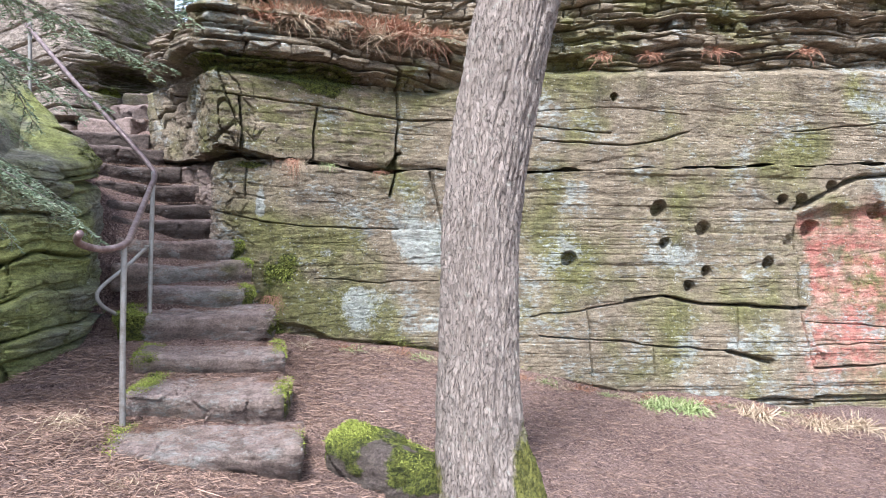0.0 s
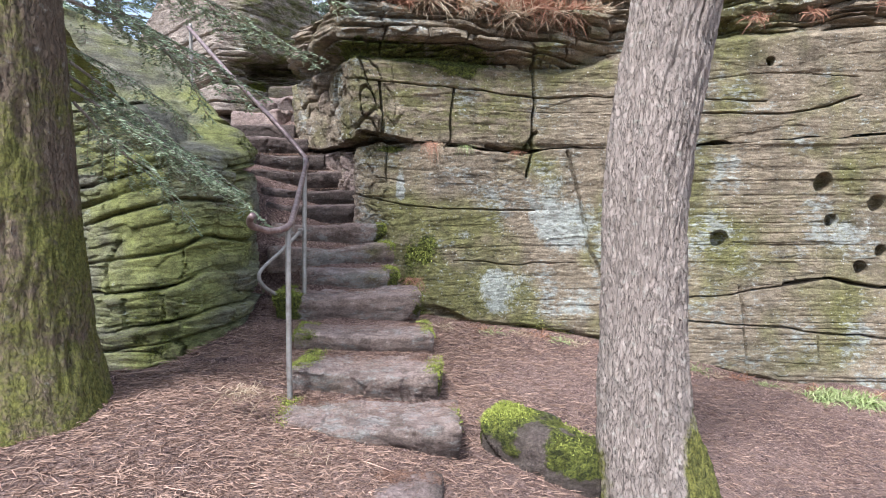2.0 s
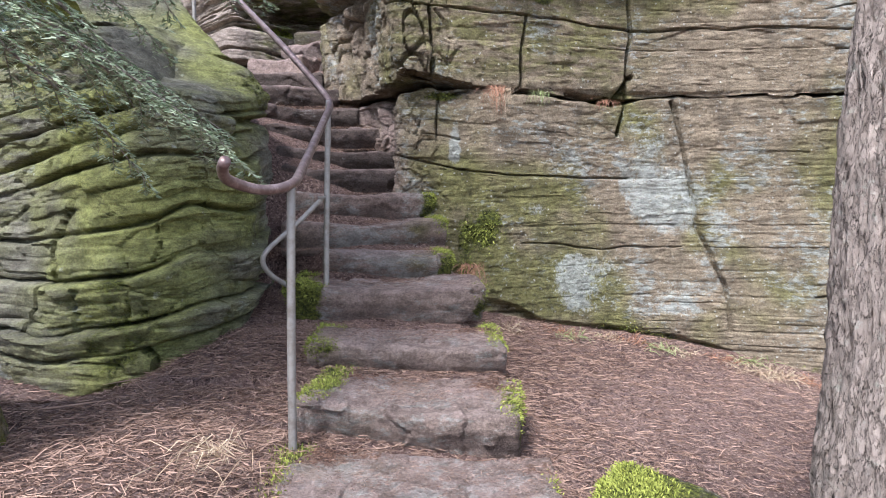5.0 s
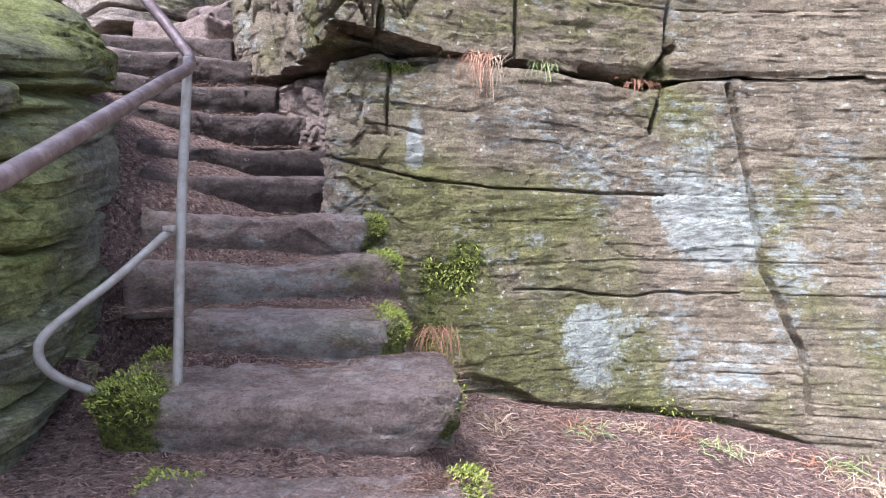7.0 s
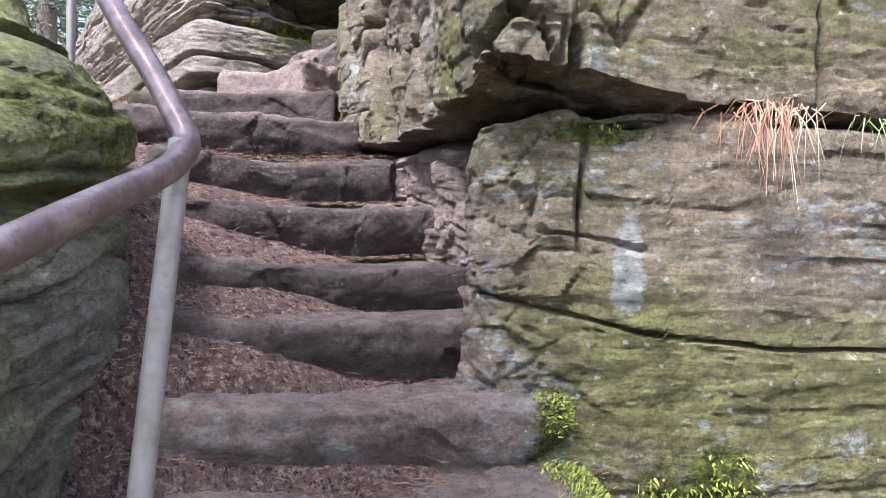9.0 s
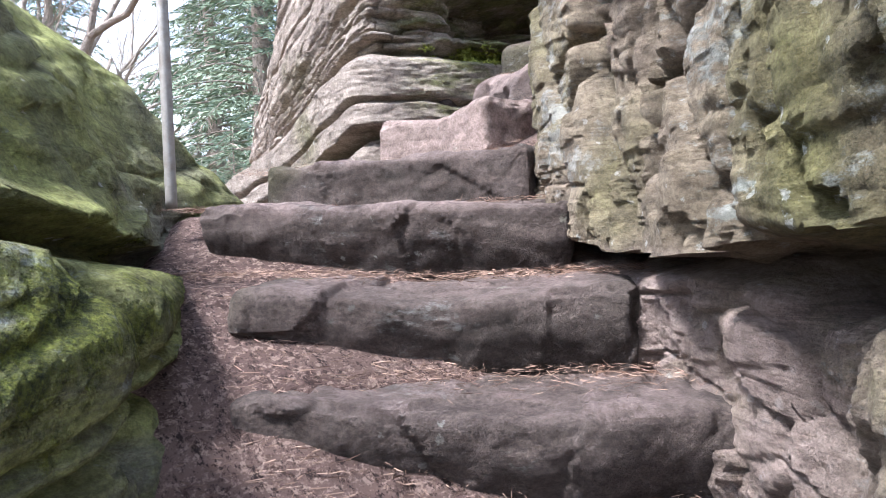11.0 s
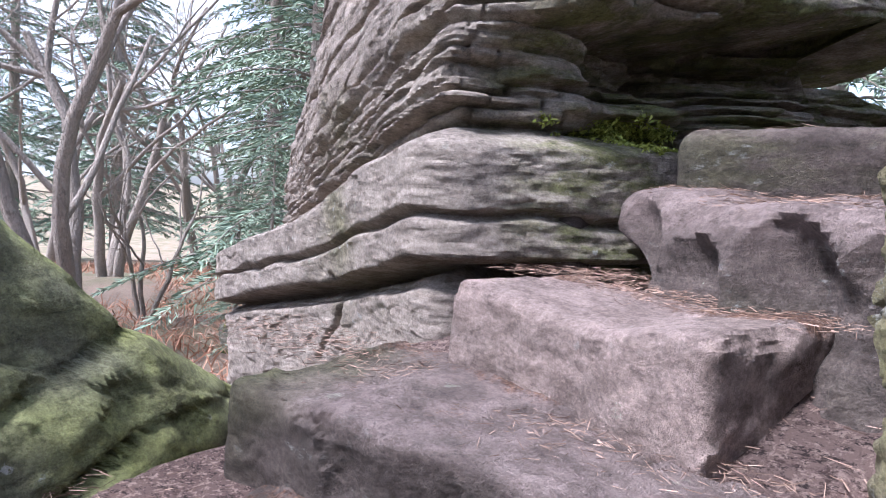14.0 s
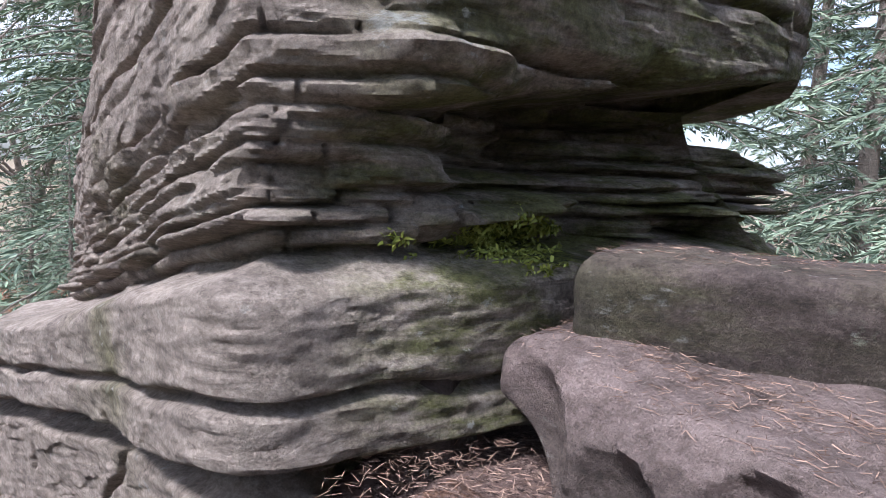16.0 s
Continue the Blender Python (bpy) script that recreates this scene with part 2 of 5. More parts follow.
def blades(roots, ways, lengths, widths, bend=0.0, r=None):
    """Many thin pointed blades: two quads each, folded for depth. Returns verts and faces."""
    r = r or rng
    n = len(roots)
    ways = ways / (np.linalg.norm(ways, axis=1)[:, None] + 1e-9)
    side = np.cross(ways, r.normal(size=(n, 3)))
    side /= np.linalg.norm(side, axis=1)[:, None] + 1e-9
    L, W = lengths[:, None], widths[:, None]
    mid = roots + ways * L * 0.55 + np.array([0, 0, -1.0]) * (bend * L * 0.3)
    tip = roots + ways * L + np.array([0, 0, -1.0]) * (bend * L)
    V = np.stack([roots - side * W * 0.5, roots + side * W * 0.5, mid + side * W * 0.5, mid - side * W * 0.5, tip + side * W * 0.08, tip - side * W * 0.08], 1).reshape(-1, 3)
    b = np.arange(n)[:, None] * 6
    F = np.concatenate([b + np.array([[0, 1, 2, 3]]), b + np.array([[3, 2, 4, 5]])], 0)
    return V, F


# ---------------------------------------------------------------- materials
class Nodes:
    def __init__(self, name):
        self.mat = bpy.data.materials.new(name)
        self.mat.use_nodes = True
        self.t = self.mat.node_tree
        self.bsdf = self.t.nodes["Principled BSDF"]
        self.pos = self.t.nodes.new("ShaderNodeNewGeometry").outputs["Position"]

    def link(self, a, b):
        self.t.links.new(a, b)

    def scaled(self, s):
        m = self.t.nodes.new("ShaderNodeMapping")
        m.inputs["Scale"].default_value = s
        self.link(self.pos, m.inputs["Vector"])
        return m.outputs[0]

    def noise(self, scale, detail=4.0, rough=0.55, stretch=None):
        n = self.t.nodes.new("ShaderNodeTexNoise")
        n.inputs["Scale"].default_value = scale
        n.inputs["Detail"].default_value = detail
        n.inputs["Roughness"].default_value = rough
        self.link(self.scaled(stretch) if stretch else self.pos, n.inputs["Vector"])
        return n.outputs["Fac"]

    def voronoi(self, scale):
        n = self.t.nodes.new("ShaderNodeTexVoronoi")
        n.inputs["Scale"].default_value = scale
        self.link(self.pos, n.inputs["Vector"])
        return n.outputs["Distance"]

    def ramp(self, src, lo, hi):
        n = self.t.nodes.new("ShaderNodeMapRange")
        n.interpolation_type = "SMOOTHSTEP"
        n.inputs["From Min"].default_value, n.inputs["From Max"].default_value = lo, hi
        self.link(src, n.inputs["Value"])
        return n.outputs["Result"]

    def math(self, op, a, b):
        n = self.t.nodes.new("ShaderNodeMath")
        n.operation = op
        for k, v in enumerate((a, b)):
            if isinstance(v, (int, float)):
                n.inputs[k].default_value = v
            else:
                self.link(v, n.inputs[k])
        return n.outputs[0]

    def mix(self, fac, a, b, blend="MIX"):
        n = self.t.nodes.new("ShaderNodeMix")
        n.data_type, n.blend_type = "RGBA", blend
        for k, v in ((0, fac), (6, a), (7, b)):
            if isinstance(v, (int, float)):
                n.inputs[k].default_value = v
            elif isinstance(v, tuple):
                n.inputs[k].default_value = (*v, 1)
            else:
                self.link(v, n.inputs[k])
        return n.outputs[2]

    def attr(self, name):
        n = self.t.nodes.new("ShaderNodeAttribute")
        n.attribute_name = name
        return n.outputs["Fac"]

    def bump(self, height, strength, distance, prev=None):
        n = self.t.nodes.new("ShaderNodeBump")
        n.inputs["Strength"].default_value, n.inputs["Distance"].default_value = strength, distance
        self.link(height, n.inputs["Height"])
        if prev is not None:
            self.link(prev, n.inputs["Normal"])
        return n.outputs[0]

    def done(self, color, rough, normal=None, metal=0.0):
        if isinstance(color, tuple):
            self.bsdf.inputs["Base Color"].default_value = (*color, 1)
        else:
            self.link(color, self.bsdf.inputs["Base Color"])
        if isinstance(rough, (int, float)):
            self.bsdf.inputs["Roughness"].default_value = rough
        else:
            self.link(rough, self.bsdf.inputs["Roughness"])
        self.bsdf.inputs["Metallic"].default_value = metal
        self.bsdf.inputs["Specular IOR Level"].default_value = 0.3
        if normal is not None:
            self.link(normal, self.bsdf.inputs["Normal"])
        return self.mat


def rock_material(name, base, second, algae, algae_amount, lichen, lichen_amount, dots=0.5, moss_gain=1.0, grain=1.0, streak=0.35, bedding=0.42):
    """Bedded sandstone with algae, lichen crust, moss (by the mesh's marks) and runs of damp."""
    n = Nodes(name)
    bed = n.noise(1.0, 5, 0.6, (1.4, 1.4, 9.0))
    col = n.mix(n.ramp(bed, 0.35, 0.68), base, second)
    fine = n.noise(70, 3, 0.7)
    col = n.mix(n.ramp(n.noise(0.9, 3), 0.62 - algae_amount, 0.8 - algae_amount), col, n.mix(n.ramp(n.noise(14, 4), 0.3, 0.7), algae, tuple(0.7 * c for c in algae)))
    col = n.mix(n.math("MULTIPLY", n.attr("algae"), n.ramp(n.noise(1.0, 6, 0.72, (3.0, 3.0, 11.0)), 0.38, 0.60)), col, n.mix(n.ramp(n.noise(20, 5, 0.8), 0.3, 0.7), tuple(0.65 * c for c in algae), algae))
    col = n.mix(n.math("MULTIPLY", n.attr("red"), n.ramp(n.noise(4, 6, 0.7), 0.34, 0.58)), col, n.mix(n.ramp(bed, 0.4, 0.65), (0.50, 0.19, 0.145), (0.55, 0.36, 0.26)))
    run = n.ramp(n.noise(1.0, 4, 0.6, (5.0, 5.0, 0.45)), 0.5, 0.75)
    col = n.mix(n.math("MULTIPLY", run, streak), col, (0.07, 0.065, 0.05))
    stain = n.ramp(n.noise(2.3, 6, 0.65), 0.52, 0.72)
    col = n.mix(n.math("MULTIPLY", stain, 0.45), col, (0.09, 0.075, 0.06))
    crust = n.ramp(n.math("ADD", n.math("MULTIPLY", n.noise(1.6, 3), 0.55), n.math("MULTIPLY", n.noise(11, 6, 0.75, (1, 1, 2.2)), 0.6)), 0.72 - lichen_amount, 0.80 - lichen_amount)
    col = n.mix(n.math("MULTIPLY", crust, 0.75), col, n.mix(n.ramp(fine, 0.3, 0.7), lichen, tuple(0.75 * c for c in lichen)))
    pale = n.ramp(n.math("ADD", n.attr("pale"), n.math("MULTIPLY", n.noise(13, 6, 0.8), 0.9)), 0.85, 1.0)
    col = n.mix(n.math("MULTIPLY", pale, 0.8), col, n.mix(n.ramp(fine, 0.35, 0.65), (0.56, 0.60, 0.53), (0.40, 0.41, 0.38)))
    if dots > 0:
        spot = n.math("MULTIPLY", n.math("SUBTRACT", 1.0, n.ramp(n.math("ADD", n.voronoi(17), n.math("MULTIPLY", n.noise(45, 4, 0.85), 0.75)), 0.46, 0.54)), n.ramp(n.noise(2.1, 4), 0.60 - 0.2 * dots, 0.68 - 0.2 * dots))
        col = n.mix(n.math("MULTIPLY", spot, 0.7), col, (0.60, 0.60, 0.54))
        spot2 = n.math("MULTIPLY", n.math("SUBTRACT", 1.0, n.ramp(n.math("ADD", n.voronoi(7), n.math("MULTIPLY", n.noise(26, 5, 0.85), 0.9)), 0.52, 0.58)), n.ramp(n.noise(3.1, 3), 0.56, 0.64))
        col = n.mix(n.math("MULTIPLY", spot2, 0.6), col, (0.50, 0.53, 0.40))
    worn = n.math("MULTIPLY", n.attr("worn"), n.ramp(n.noise(7, 4), 0.15, 0.55))
    col = n.mix(worn, col, n.mix(n.ramp(fine, 0.3, 0.7), (0.45, 0.34, 0.305), (0.35, 0.265, 0.24)))
    litter = n.ramp(n.math("ADD", n.attr("litter"), n.math("MULTIPLY", n.noise(28, 5, 0.8), 0.7)), 0.75, 0.95)
    col = n.mix(litter, col, n.mix(n.ramp(n.noise(90, 3), 0.35, 0.65), (0.10, 0.05, 0.035), (0.30, 0.17, 0.11)))
    moss_in = n.math("ADD", n.math("MULTIPLY", n.attr("moss"), moss_gain), n.math("MULTIPLY", n.noise(8, 6, 0.75), 0.8))
    moss = n.ramp(moss_in, 0.80, 0.92)
    moss_col = n.mix(n.ramp(n.noise(34, 5, 0.8), 0.36, 0.64), (0.04, 0.05, 0.012), (0.24, 0.26, 0.05))
    col = n.mix(moss, col, moss_col)
    pit = n.ramp(n.noise(26, 6, 0.75, (1, 1, 1.9)), 0.30, 0.46)
    col = n.mix(0.62, col, n.mix(pit, (0.25, 0.23, 0.21), (1, 1, 1)), "MULTIPLY")
    col = n.mix(0.42, col, n.mix(n.ramp(n.noise(70, 4, 0.85), 0.38, 0.62), (0.42, 0.41, 0.40), (1.35, 1.35, 1.35)), "MULTIPLY")
    col = n.mix(0.62, col, n.mix(n.ramp(n.noise(9, 6, 0.8, (1, 1, 1.8)), 0.38, 0.62), (0.50, 0.48, 0.46), (1.32, 1.32, 1.32)), "MULTIPLY")
    line = n.ramp(n.noise(1.0, 4, 0.6, (2.2, 2.2, 44)), 0.36, 0.43)
    col = n.mix(bedding, col, n.mix(line, (0.4, 0.38, 0.36), (1, 1, 1)), "MULTIPLY")
    b = n.bump(line, bedding * grain, 0.010)
    b = n.bump(n.noise(1.0, 6, 0.75, (9, 9, 26)), 0.9 * grain, 0.03, b)
    b = n.bump(pit, 0.6 * grain, 0.012, b)
    b = n.bump(n.noise(48, 6, 0.8), 0.9 * grain, 0.02, b)
    b = n.bump(n.math("MULTIPLY", moss, n.noise(110, 3, 0.8)), 1.0, 0.04, b)
    return n.done(col, 0.92, b)


M_WALL = rock_material("wall_sandstone", (0.36, 0.29, 0.20), (0.27, 0.215, 0.145), (0.25, 0.235, 0.09), 0.15, (0.50, 0.53, 0.48), 0.105, 1.2, grain=1.25)
M_CRAG = rock_material("crag_sandstone", (0.45, 0.38, 0.31), (0.35, 0.295, 0.24), (0.20, 0.20, 0.075), 0.04, (0.52, 0.54, 0.50), 0.04, 0.4, grain=1.25, streak=0.25)
M_GREEN = rock_material("damp_mossy_sandstone", (0.25, 0.235, 0.18), (0.13, 0.125, 0.095), (0.33, 0.345, 0.115), 0.17, (0.38, 0.41, 0.37), 0.04, 0.2, 1.0, streak=0.5)
# Trodden stone, its base colour darkened to carry the shade on the risers.
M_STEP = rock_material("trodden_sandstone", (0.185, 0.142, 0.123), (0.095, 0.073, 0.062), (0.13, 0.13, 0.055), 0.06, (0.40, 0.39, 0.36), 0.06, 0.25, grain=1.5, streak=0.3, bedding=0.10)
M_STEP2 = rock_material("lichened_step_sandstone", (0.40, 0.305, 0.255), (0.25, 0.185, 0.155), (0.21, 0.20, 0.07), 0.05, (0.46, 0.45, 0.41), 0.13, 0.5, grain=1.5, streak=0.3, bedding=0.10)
M_PALE = rock_material("pale_pink_sandstone", (0.50, 0.375, 0.325), (0.40, 0.30, 0.26), (0.24, 0.22, 0.12), 0.02, (0.48, 0.47, 0.42), 0.0, 0.1, grain=1.5, streak=0.15, bedding=0.10)


def soil_material():
    n = Nodes("needle_litter_soil")
    a = n.noise(1.2, 4)
    col = n.mix(n.ramp(a, 0.35, 0.65), (0.155, 0.095, 0.08), (0.28, 0.185, 0.155))
    col = n.mix(n.ramp(n.noise(12, 6, 0.85), 0.52, 0.62), col, (0.095, 0.055, 0.045))
    col = n.mix(n.ramp(n.noise(46, 5, 0.85), 0.52, 0.58), col, (0.47, 0.33, 0.27))
    col = n.mix(n.ramp(n.noise(30, 6, 0.9, (1, 1.8, 1)), 0.53, 0.58), col, (0.05, 0.03, 0.026))
    far = n.attr("green")
    col = n.mix(far, col, n.mix(n.ramp(n.noise(0.6, 5), 0.4, 0.6), (0.17, 0.15, 0.085), (0.27, 0.20, 0.14)))
    b = n.bump(n.noise(60, 6, 0.85), 1.0, 0.05)
    return n.done(col, 0.95, b)


def bark_material(name, ridge, furrow, moss_gain, lichen):
    n = Nodes(name)
    raw = n.noise(1.0, 5, 0.62, (38, 38, 13))
    net = n.t.nodes.new("ShaderNodeMath")
    net.operation = "ABSOLUTE"
    n.link(n.math("SUBTRACT", raw, 0.5), net.inputs[0])
    fis = n.ramp(n.math("ADD", net.outputs[0], n.math("MULTIPLY", n.noise(60, 4, 0.8), 0.05)), 0.012, 0.050)
    col = n.mix(fis, furrow, ridge)
    col = n.mix(n.math("MULTIPLY", n.ramp(n.noise(1.0, 5, 0.8, (60, 60, 30)), 0.52, 0.62), 0.5), col, tuple(min(1.0, c * 1.3) for c in ridge))
    flake = n.t.nodes.new("ShaderNodeTexVoronoi")
    flake.inputs["Scale"].default_value = 1.0
    n.link(n.scaled((44, 44, 20)), flake.inputs["Vector"])
    rim = n.ramp(n.math("ADD", flake.outputs["Distance"], n.math("MULTIPLY", n.noise(70, 4, 0.8), 0.5)), 0.62, 0.92)
    col = n.mix(n.math("MULTIPLY", rim, 0.28), col, furrow)
    col = n.mix(n.ramp(n.noise(3, 4), 0.5, 0.7), col, tuple(c * 0.75 for c in ridge))
    col = n.mix(n.math("MULTIPLY", n.ramp(n.noise(16, 5, 0.75), 0.56, 0.68), lichen), col, (0.55, 0.55, 0.46))
    moss = n.ramp(n.math("ADD", n.math("MULTIPLY", n.attr("moss"), moss_gain), n.math("MULTIPLY", n.noise(9, 5, 0.75), 0.8)), 0.8, 1.05)
    col = n.mix(moss, col, n.mix(n.ramp(n.noise(50, 4, 0.7), 0.3, 0.7), (0.07, 0.072, 0.018), (0.235, 0.225, 0.055)))
    b = n.bump(fis, 1.0, 0.03)
    b = n.bump(n.math("SUBTRACT", 1.0, rim), 0.8, 0.012, b)
    b = n.bump(n.noise(1.0, 6, 0.75, (50, 50, 18)), 0.9, 0.02, b)
    b = n.bump(n.noise(90, 4, 0.8), 0.6, 0.006, b)
    return n.done(col, 0.9, b)


def leaf_material(name, a, b, rough=0.55):
    n = Nodes(name)
    r = n.t.nodes.new("ShaderNodeNewGeometry").outputs["Random Per Island"]
    return n.done(n.mix(r, a, b), rough)


def metal_material(name, a, b, rough, metal):
    n = Nodes(name)
    f = n.ramp(n.noise(18, 5, 0.7), 0.4, 0.7)
    col = n.mix(f, a, b)
    return n.done(col, n.math("ADD", rough, n.math("MULTIPLY", n.noise(40, 4), 0.25)), n.bump(n.noise(120, 4), 0.2, 0.002), metal)


M_SOIL = soil_material()
M_BARK = bark_material("rough_grey_bark", (0.40, 0.33, 0.28), (0.085, 0.065, 0.055), 1.0, 0.4)
M_MOSSBARK = bark_material("mossy_brown_bark", (0.20, 0.145, 0.10), (0.05, 0.04, 0.03), 1.0, 0.3)
M_TWIG = bark_material("twig_bark", (0.36, 0.30, 0.25), (0.20, 0.16, 0.13), 0.0, 0.3)
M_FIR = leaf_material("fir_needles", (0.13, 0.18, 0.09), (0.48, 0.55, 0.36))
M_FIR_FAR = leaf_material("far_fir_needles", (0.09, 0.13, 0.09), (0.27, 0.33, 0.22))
M_DRY = leaf_material("dry_grass_blades", (0.32, 0.22, 0.14), (0.52, 0.42, 0.29), 0.7)
M_GRASS = leaf_material("green_grass_blades", (0.16, 0.22, 0.06), (0.42, 0.44, 0.22), 0.6)
M_NEEDLE = leaf_material("fallen_needles", (0.09, 0.05, 0.035), (0.43, 0.285, 0.21), 0.8)
M_MOSS = leaf_material("moss_shoots", (0.12, 0.14, 0.02), (0.38, 0.41, 0.085), 0.8)
M_HEATH = leaf_material("withered_heather", (0.22, 0.10, 0.06), (0.44, 0.24, 0.15), 0.8)
M_RAIL = metal_material("worn_brown_rail_paint", (0.20, 0.14, 0.13), (0.36, 0.28, 0.26), 0.28, 0.6)
M_POST = metal_material("weathered_steel", (0.34, 0.32, 0.29), (0.25, 0.22, 0.19), 0.45, 0.5)

# ---------------------------------------------------------------- plan of the stair: front edge left, right, height of tread
STEPS = [
    ((-2.02, 3.58), (-0.76, 3.80), 0.10), ((-2.06, 4.22), (-0.99, 4.32), 0.27), ((-2.20, 4.70), (-1.14, 5.00), 0.41),
    ((-2.62, 5.28), (-1.38, 5.62), 0.63), ((-2.55, 5.72), (-1.70, 6.05), 0.80), ((-2.93, 5.86), (-1.80, 6.45), 1.01),
    ((-2.98, 6.08), (-2.00, 6.75), 1.23), ((-3.12, 6.26), (-2.20, 6.93), 1.425), ((-3.26, 6.42), (-2.40, 7.00), 1.61),
    ((-3.46, 6.58), (-2.58, 7.14), 1.82), ((-3.70, 6.77), (-2.85, 7.27), 2.03), ((-4.20, 6.96), (-3.15, 7.52), 2.24),
]
CENTRE = np.array([[(a[0] + b[0]) / 2, (a[1] + b[1]) / 2] for a, b, _ in STEPS] + [[-4.05, 7.60], [-4.0, 7.95], [-3.9, 8.35]])
RAMP = np.array([-0.12] + [s[2] - 0.015 for s in STEPS] + [2.42, 2.60])


def ground_z(x, y):
    z = -0.12 - 0.2 * (np.clip(x, -4.5, 4.5) + 1) * smooth(-1, 3.5, y) - 0.07 * (1 - smooth(-1, 3.5, y))
    z = z + 0.06 * np.clip(y - 3.7, 0, 4)
    z = z + 0.2 * smooth(1.5, 4, x) * smooth(4.5, 7, y)
    z = z - 0.36 * smooth(-2.75, -3.6, x) * smooth(3.6, 4.3, y) * smooth(6.0, 5.2, y) + 0.10 * np.exp(-(((x + 2.45) / 0.5) ** 2) - ((y - 3.3) / 0.7) ** 2)
    side = smooth(6.0, 8.5, y) * smooth(-4.4, -5.6, x)
    z = z * (1 - side) + side * 1.0
    best, zr, hand = np.full(x.shape, 9.0), np.zeros(x.shape), np.zeros(x.shape)
    for k in range(len(CENTRE) - 1):
        a, d = CENTRE[k], CENTRE[k + 1] - CENTRE[k]
        t = np.clip(((x - a[0]) * d[0] + (y - a[1]) * d[1]) / (d @ d), 0, 1)
        r = np.hypot(x - a[0] - t * d[0], y - a[1] - t * d[1])
        near = r < best
        best = np.where(near, r, best)
        zr = np.where(near, RAMP[k] * (1 - t) + RAMP[k + 1] * t, zr)
        hand = np.where(near, d[0] * (y - a[1]) - d[1] * (x - a[0]), hand)
    w = np.where(hand > 0, smooth(1.5, 0.7, best), smooth(0.78, 0.45, best)) * smooth(3.9, 4.6, y)
    z = z * (1 - w) + zr * w
    z = z - 0.65 * np.exp(-(((x + 2.86) / 0.22) ** 4) - ((y - 5.78) / 0.20) ** 4)
    far = np.hypot(x + 4, y - 6)
    z = z - 0.10 * np.clip(far - 13, 0, 60) + 7.5 * smooth(90, 320, far)
    q = np.stack([x, y, np.zeros_like(x)], -1).reshape(-1, 3)
    z = z + (0.035 * fbm(q * 1.3, 3, 2) + 0.012 * fbm(q * 9, 2, 4)).reshape(x.shape) * np.where(w > 0.6, 0.3, 1) + (0.6 * fbm(q * 0.05, 3, 3)).reshape(x.shape) * smooth(15, 60, far)
    return z


def axis(lo, hi, step, reach):
    inner = np.arange(lo, hi, step)
    grow = np.cumsum(step * 1.16 ** np.arange(1, 70))
    grow = grow[grow < reach]
    return np.r_[lo - grow[::-1], inner, hi + grow]


gx, gy = axis(-5.2, 4.8, 0.05, 500), axis(1.2, 8.8, 0.05, 500)
GX, GY = np.meshgrid(gx, gy, indexing="ij")
GZ = ground_z(GX, GY)
gv = np.stack([GX, GY, GZ], -1).reshape(-1, 3)
far_green = smooth(9, 16, np.hypot(gv[:, 0] + 2, gv[:, 1] - 5)) * 0.9
far_green = np.maximum(far_green, 0.75 * smooth(-5.0, -7.0, gv[:, 0]) * smooth(6.0, 8.0, gv[:, 1]))
thing("ground", mesh_from("ground", gv, grid_faces(len(gx), len(gy)), M_SOIL, {"green": far_green}), "reddish brown forest floor strewn with needles", "ground", "structure")

# ---------------------------------------------------------------- the long rock wall
UPPER_LINE = [(-0.8, 8.9), (-2.2, 8.45), (-3.00, 8.24), (-3.45, 8.04), (-3.47, 7.82), (-3.10, 7.46), (-2.88, 7.27), (-2.66, 6.98), (-2.46, 6.74), (-2.30, 6.58), (-2.10, 6.60), (-1.85, 6.74), (-1.5, 6.94), (-0.95, 7.28), (-0.4, 7.58), (0.7, 7.78), (2.4, 7.98), (4.8, 8.2), (6.6, 8.4)]
LOWER_LINE = [(-3.2, 8.1), (-3.4, 7.86), (-3.1, 7.54), (-2.90, 7.38), (-2.62, 7.17), (-2.44, 7.06), (-2.385, 6.98), (-2.36, 6.86), (-2.335, 6.73), (-2.27, 6.69), (-2.15, 6.72), (-1.90, 6.81), (-1.5, 6.95), (-0.95, 7.28), (-0.4, 7.58), (0.7, 7.78), (2.4, 7.98), (4.8, 8.2), (6.6, 8.4)]
SEAM = ([-3.6, -3.0, -2.75, -2.45, -2.25, -2.0, -1.75, -1.3, -0.9, -0.5, 0.2, 1.2, 3.0, 4.4, 6.6], [2.16, 2.08, 2.09, 2.13, 2.20, 2.19, 2.13, 2.13, 2.05, 2.07, 2.11, 2.13, 2.23, 2.31, 2.42])
GAP = ([-3.0, -2.7, -2.4, -2.2, -1.95, -1.75, -1.3, -0.9, -0.55, -0.3, 3.0, 6.6], [0.05, 0.05, 0.14, 0.17, 0.13, 0.04, 0.05, 0.04, 0.06, 0.02, 0.016, 0.016])
big_beds = Strata(11, -1.0, 5.2, 0.35, 0.75, 0.035)
thin_beds = Strata(12, -1.0, 5.2, 0.035, 0.11, 0.012)
ledge_beds = Strata(13, 2.6, 5.2, 0.05, 0.14, 0.11)
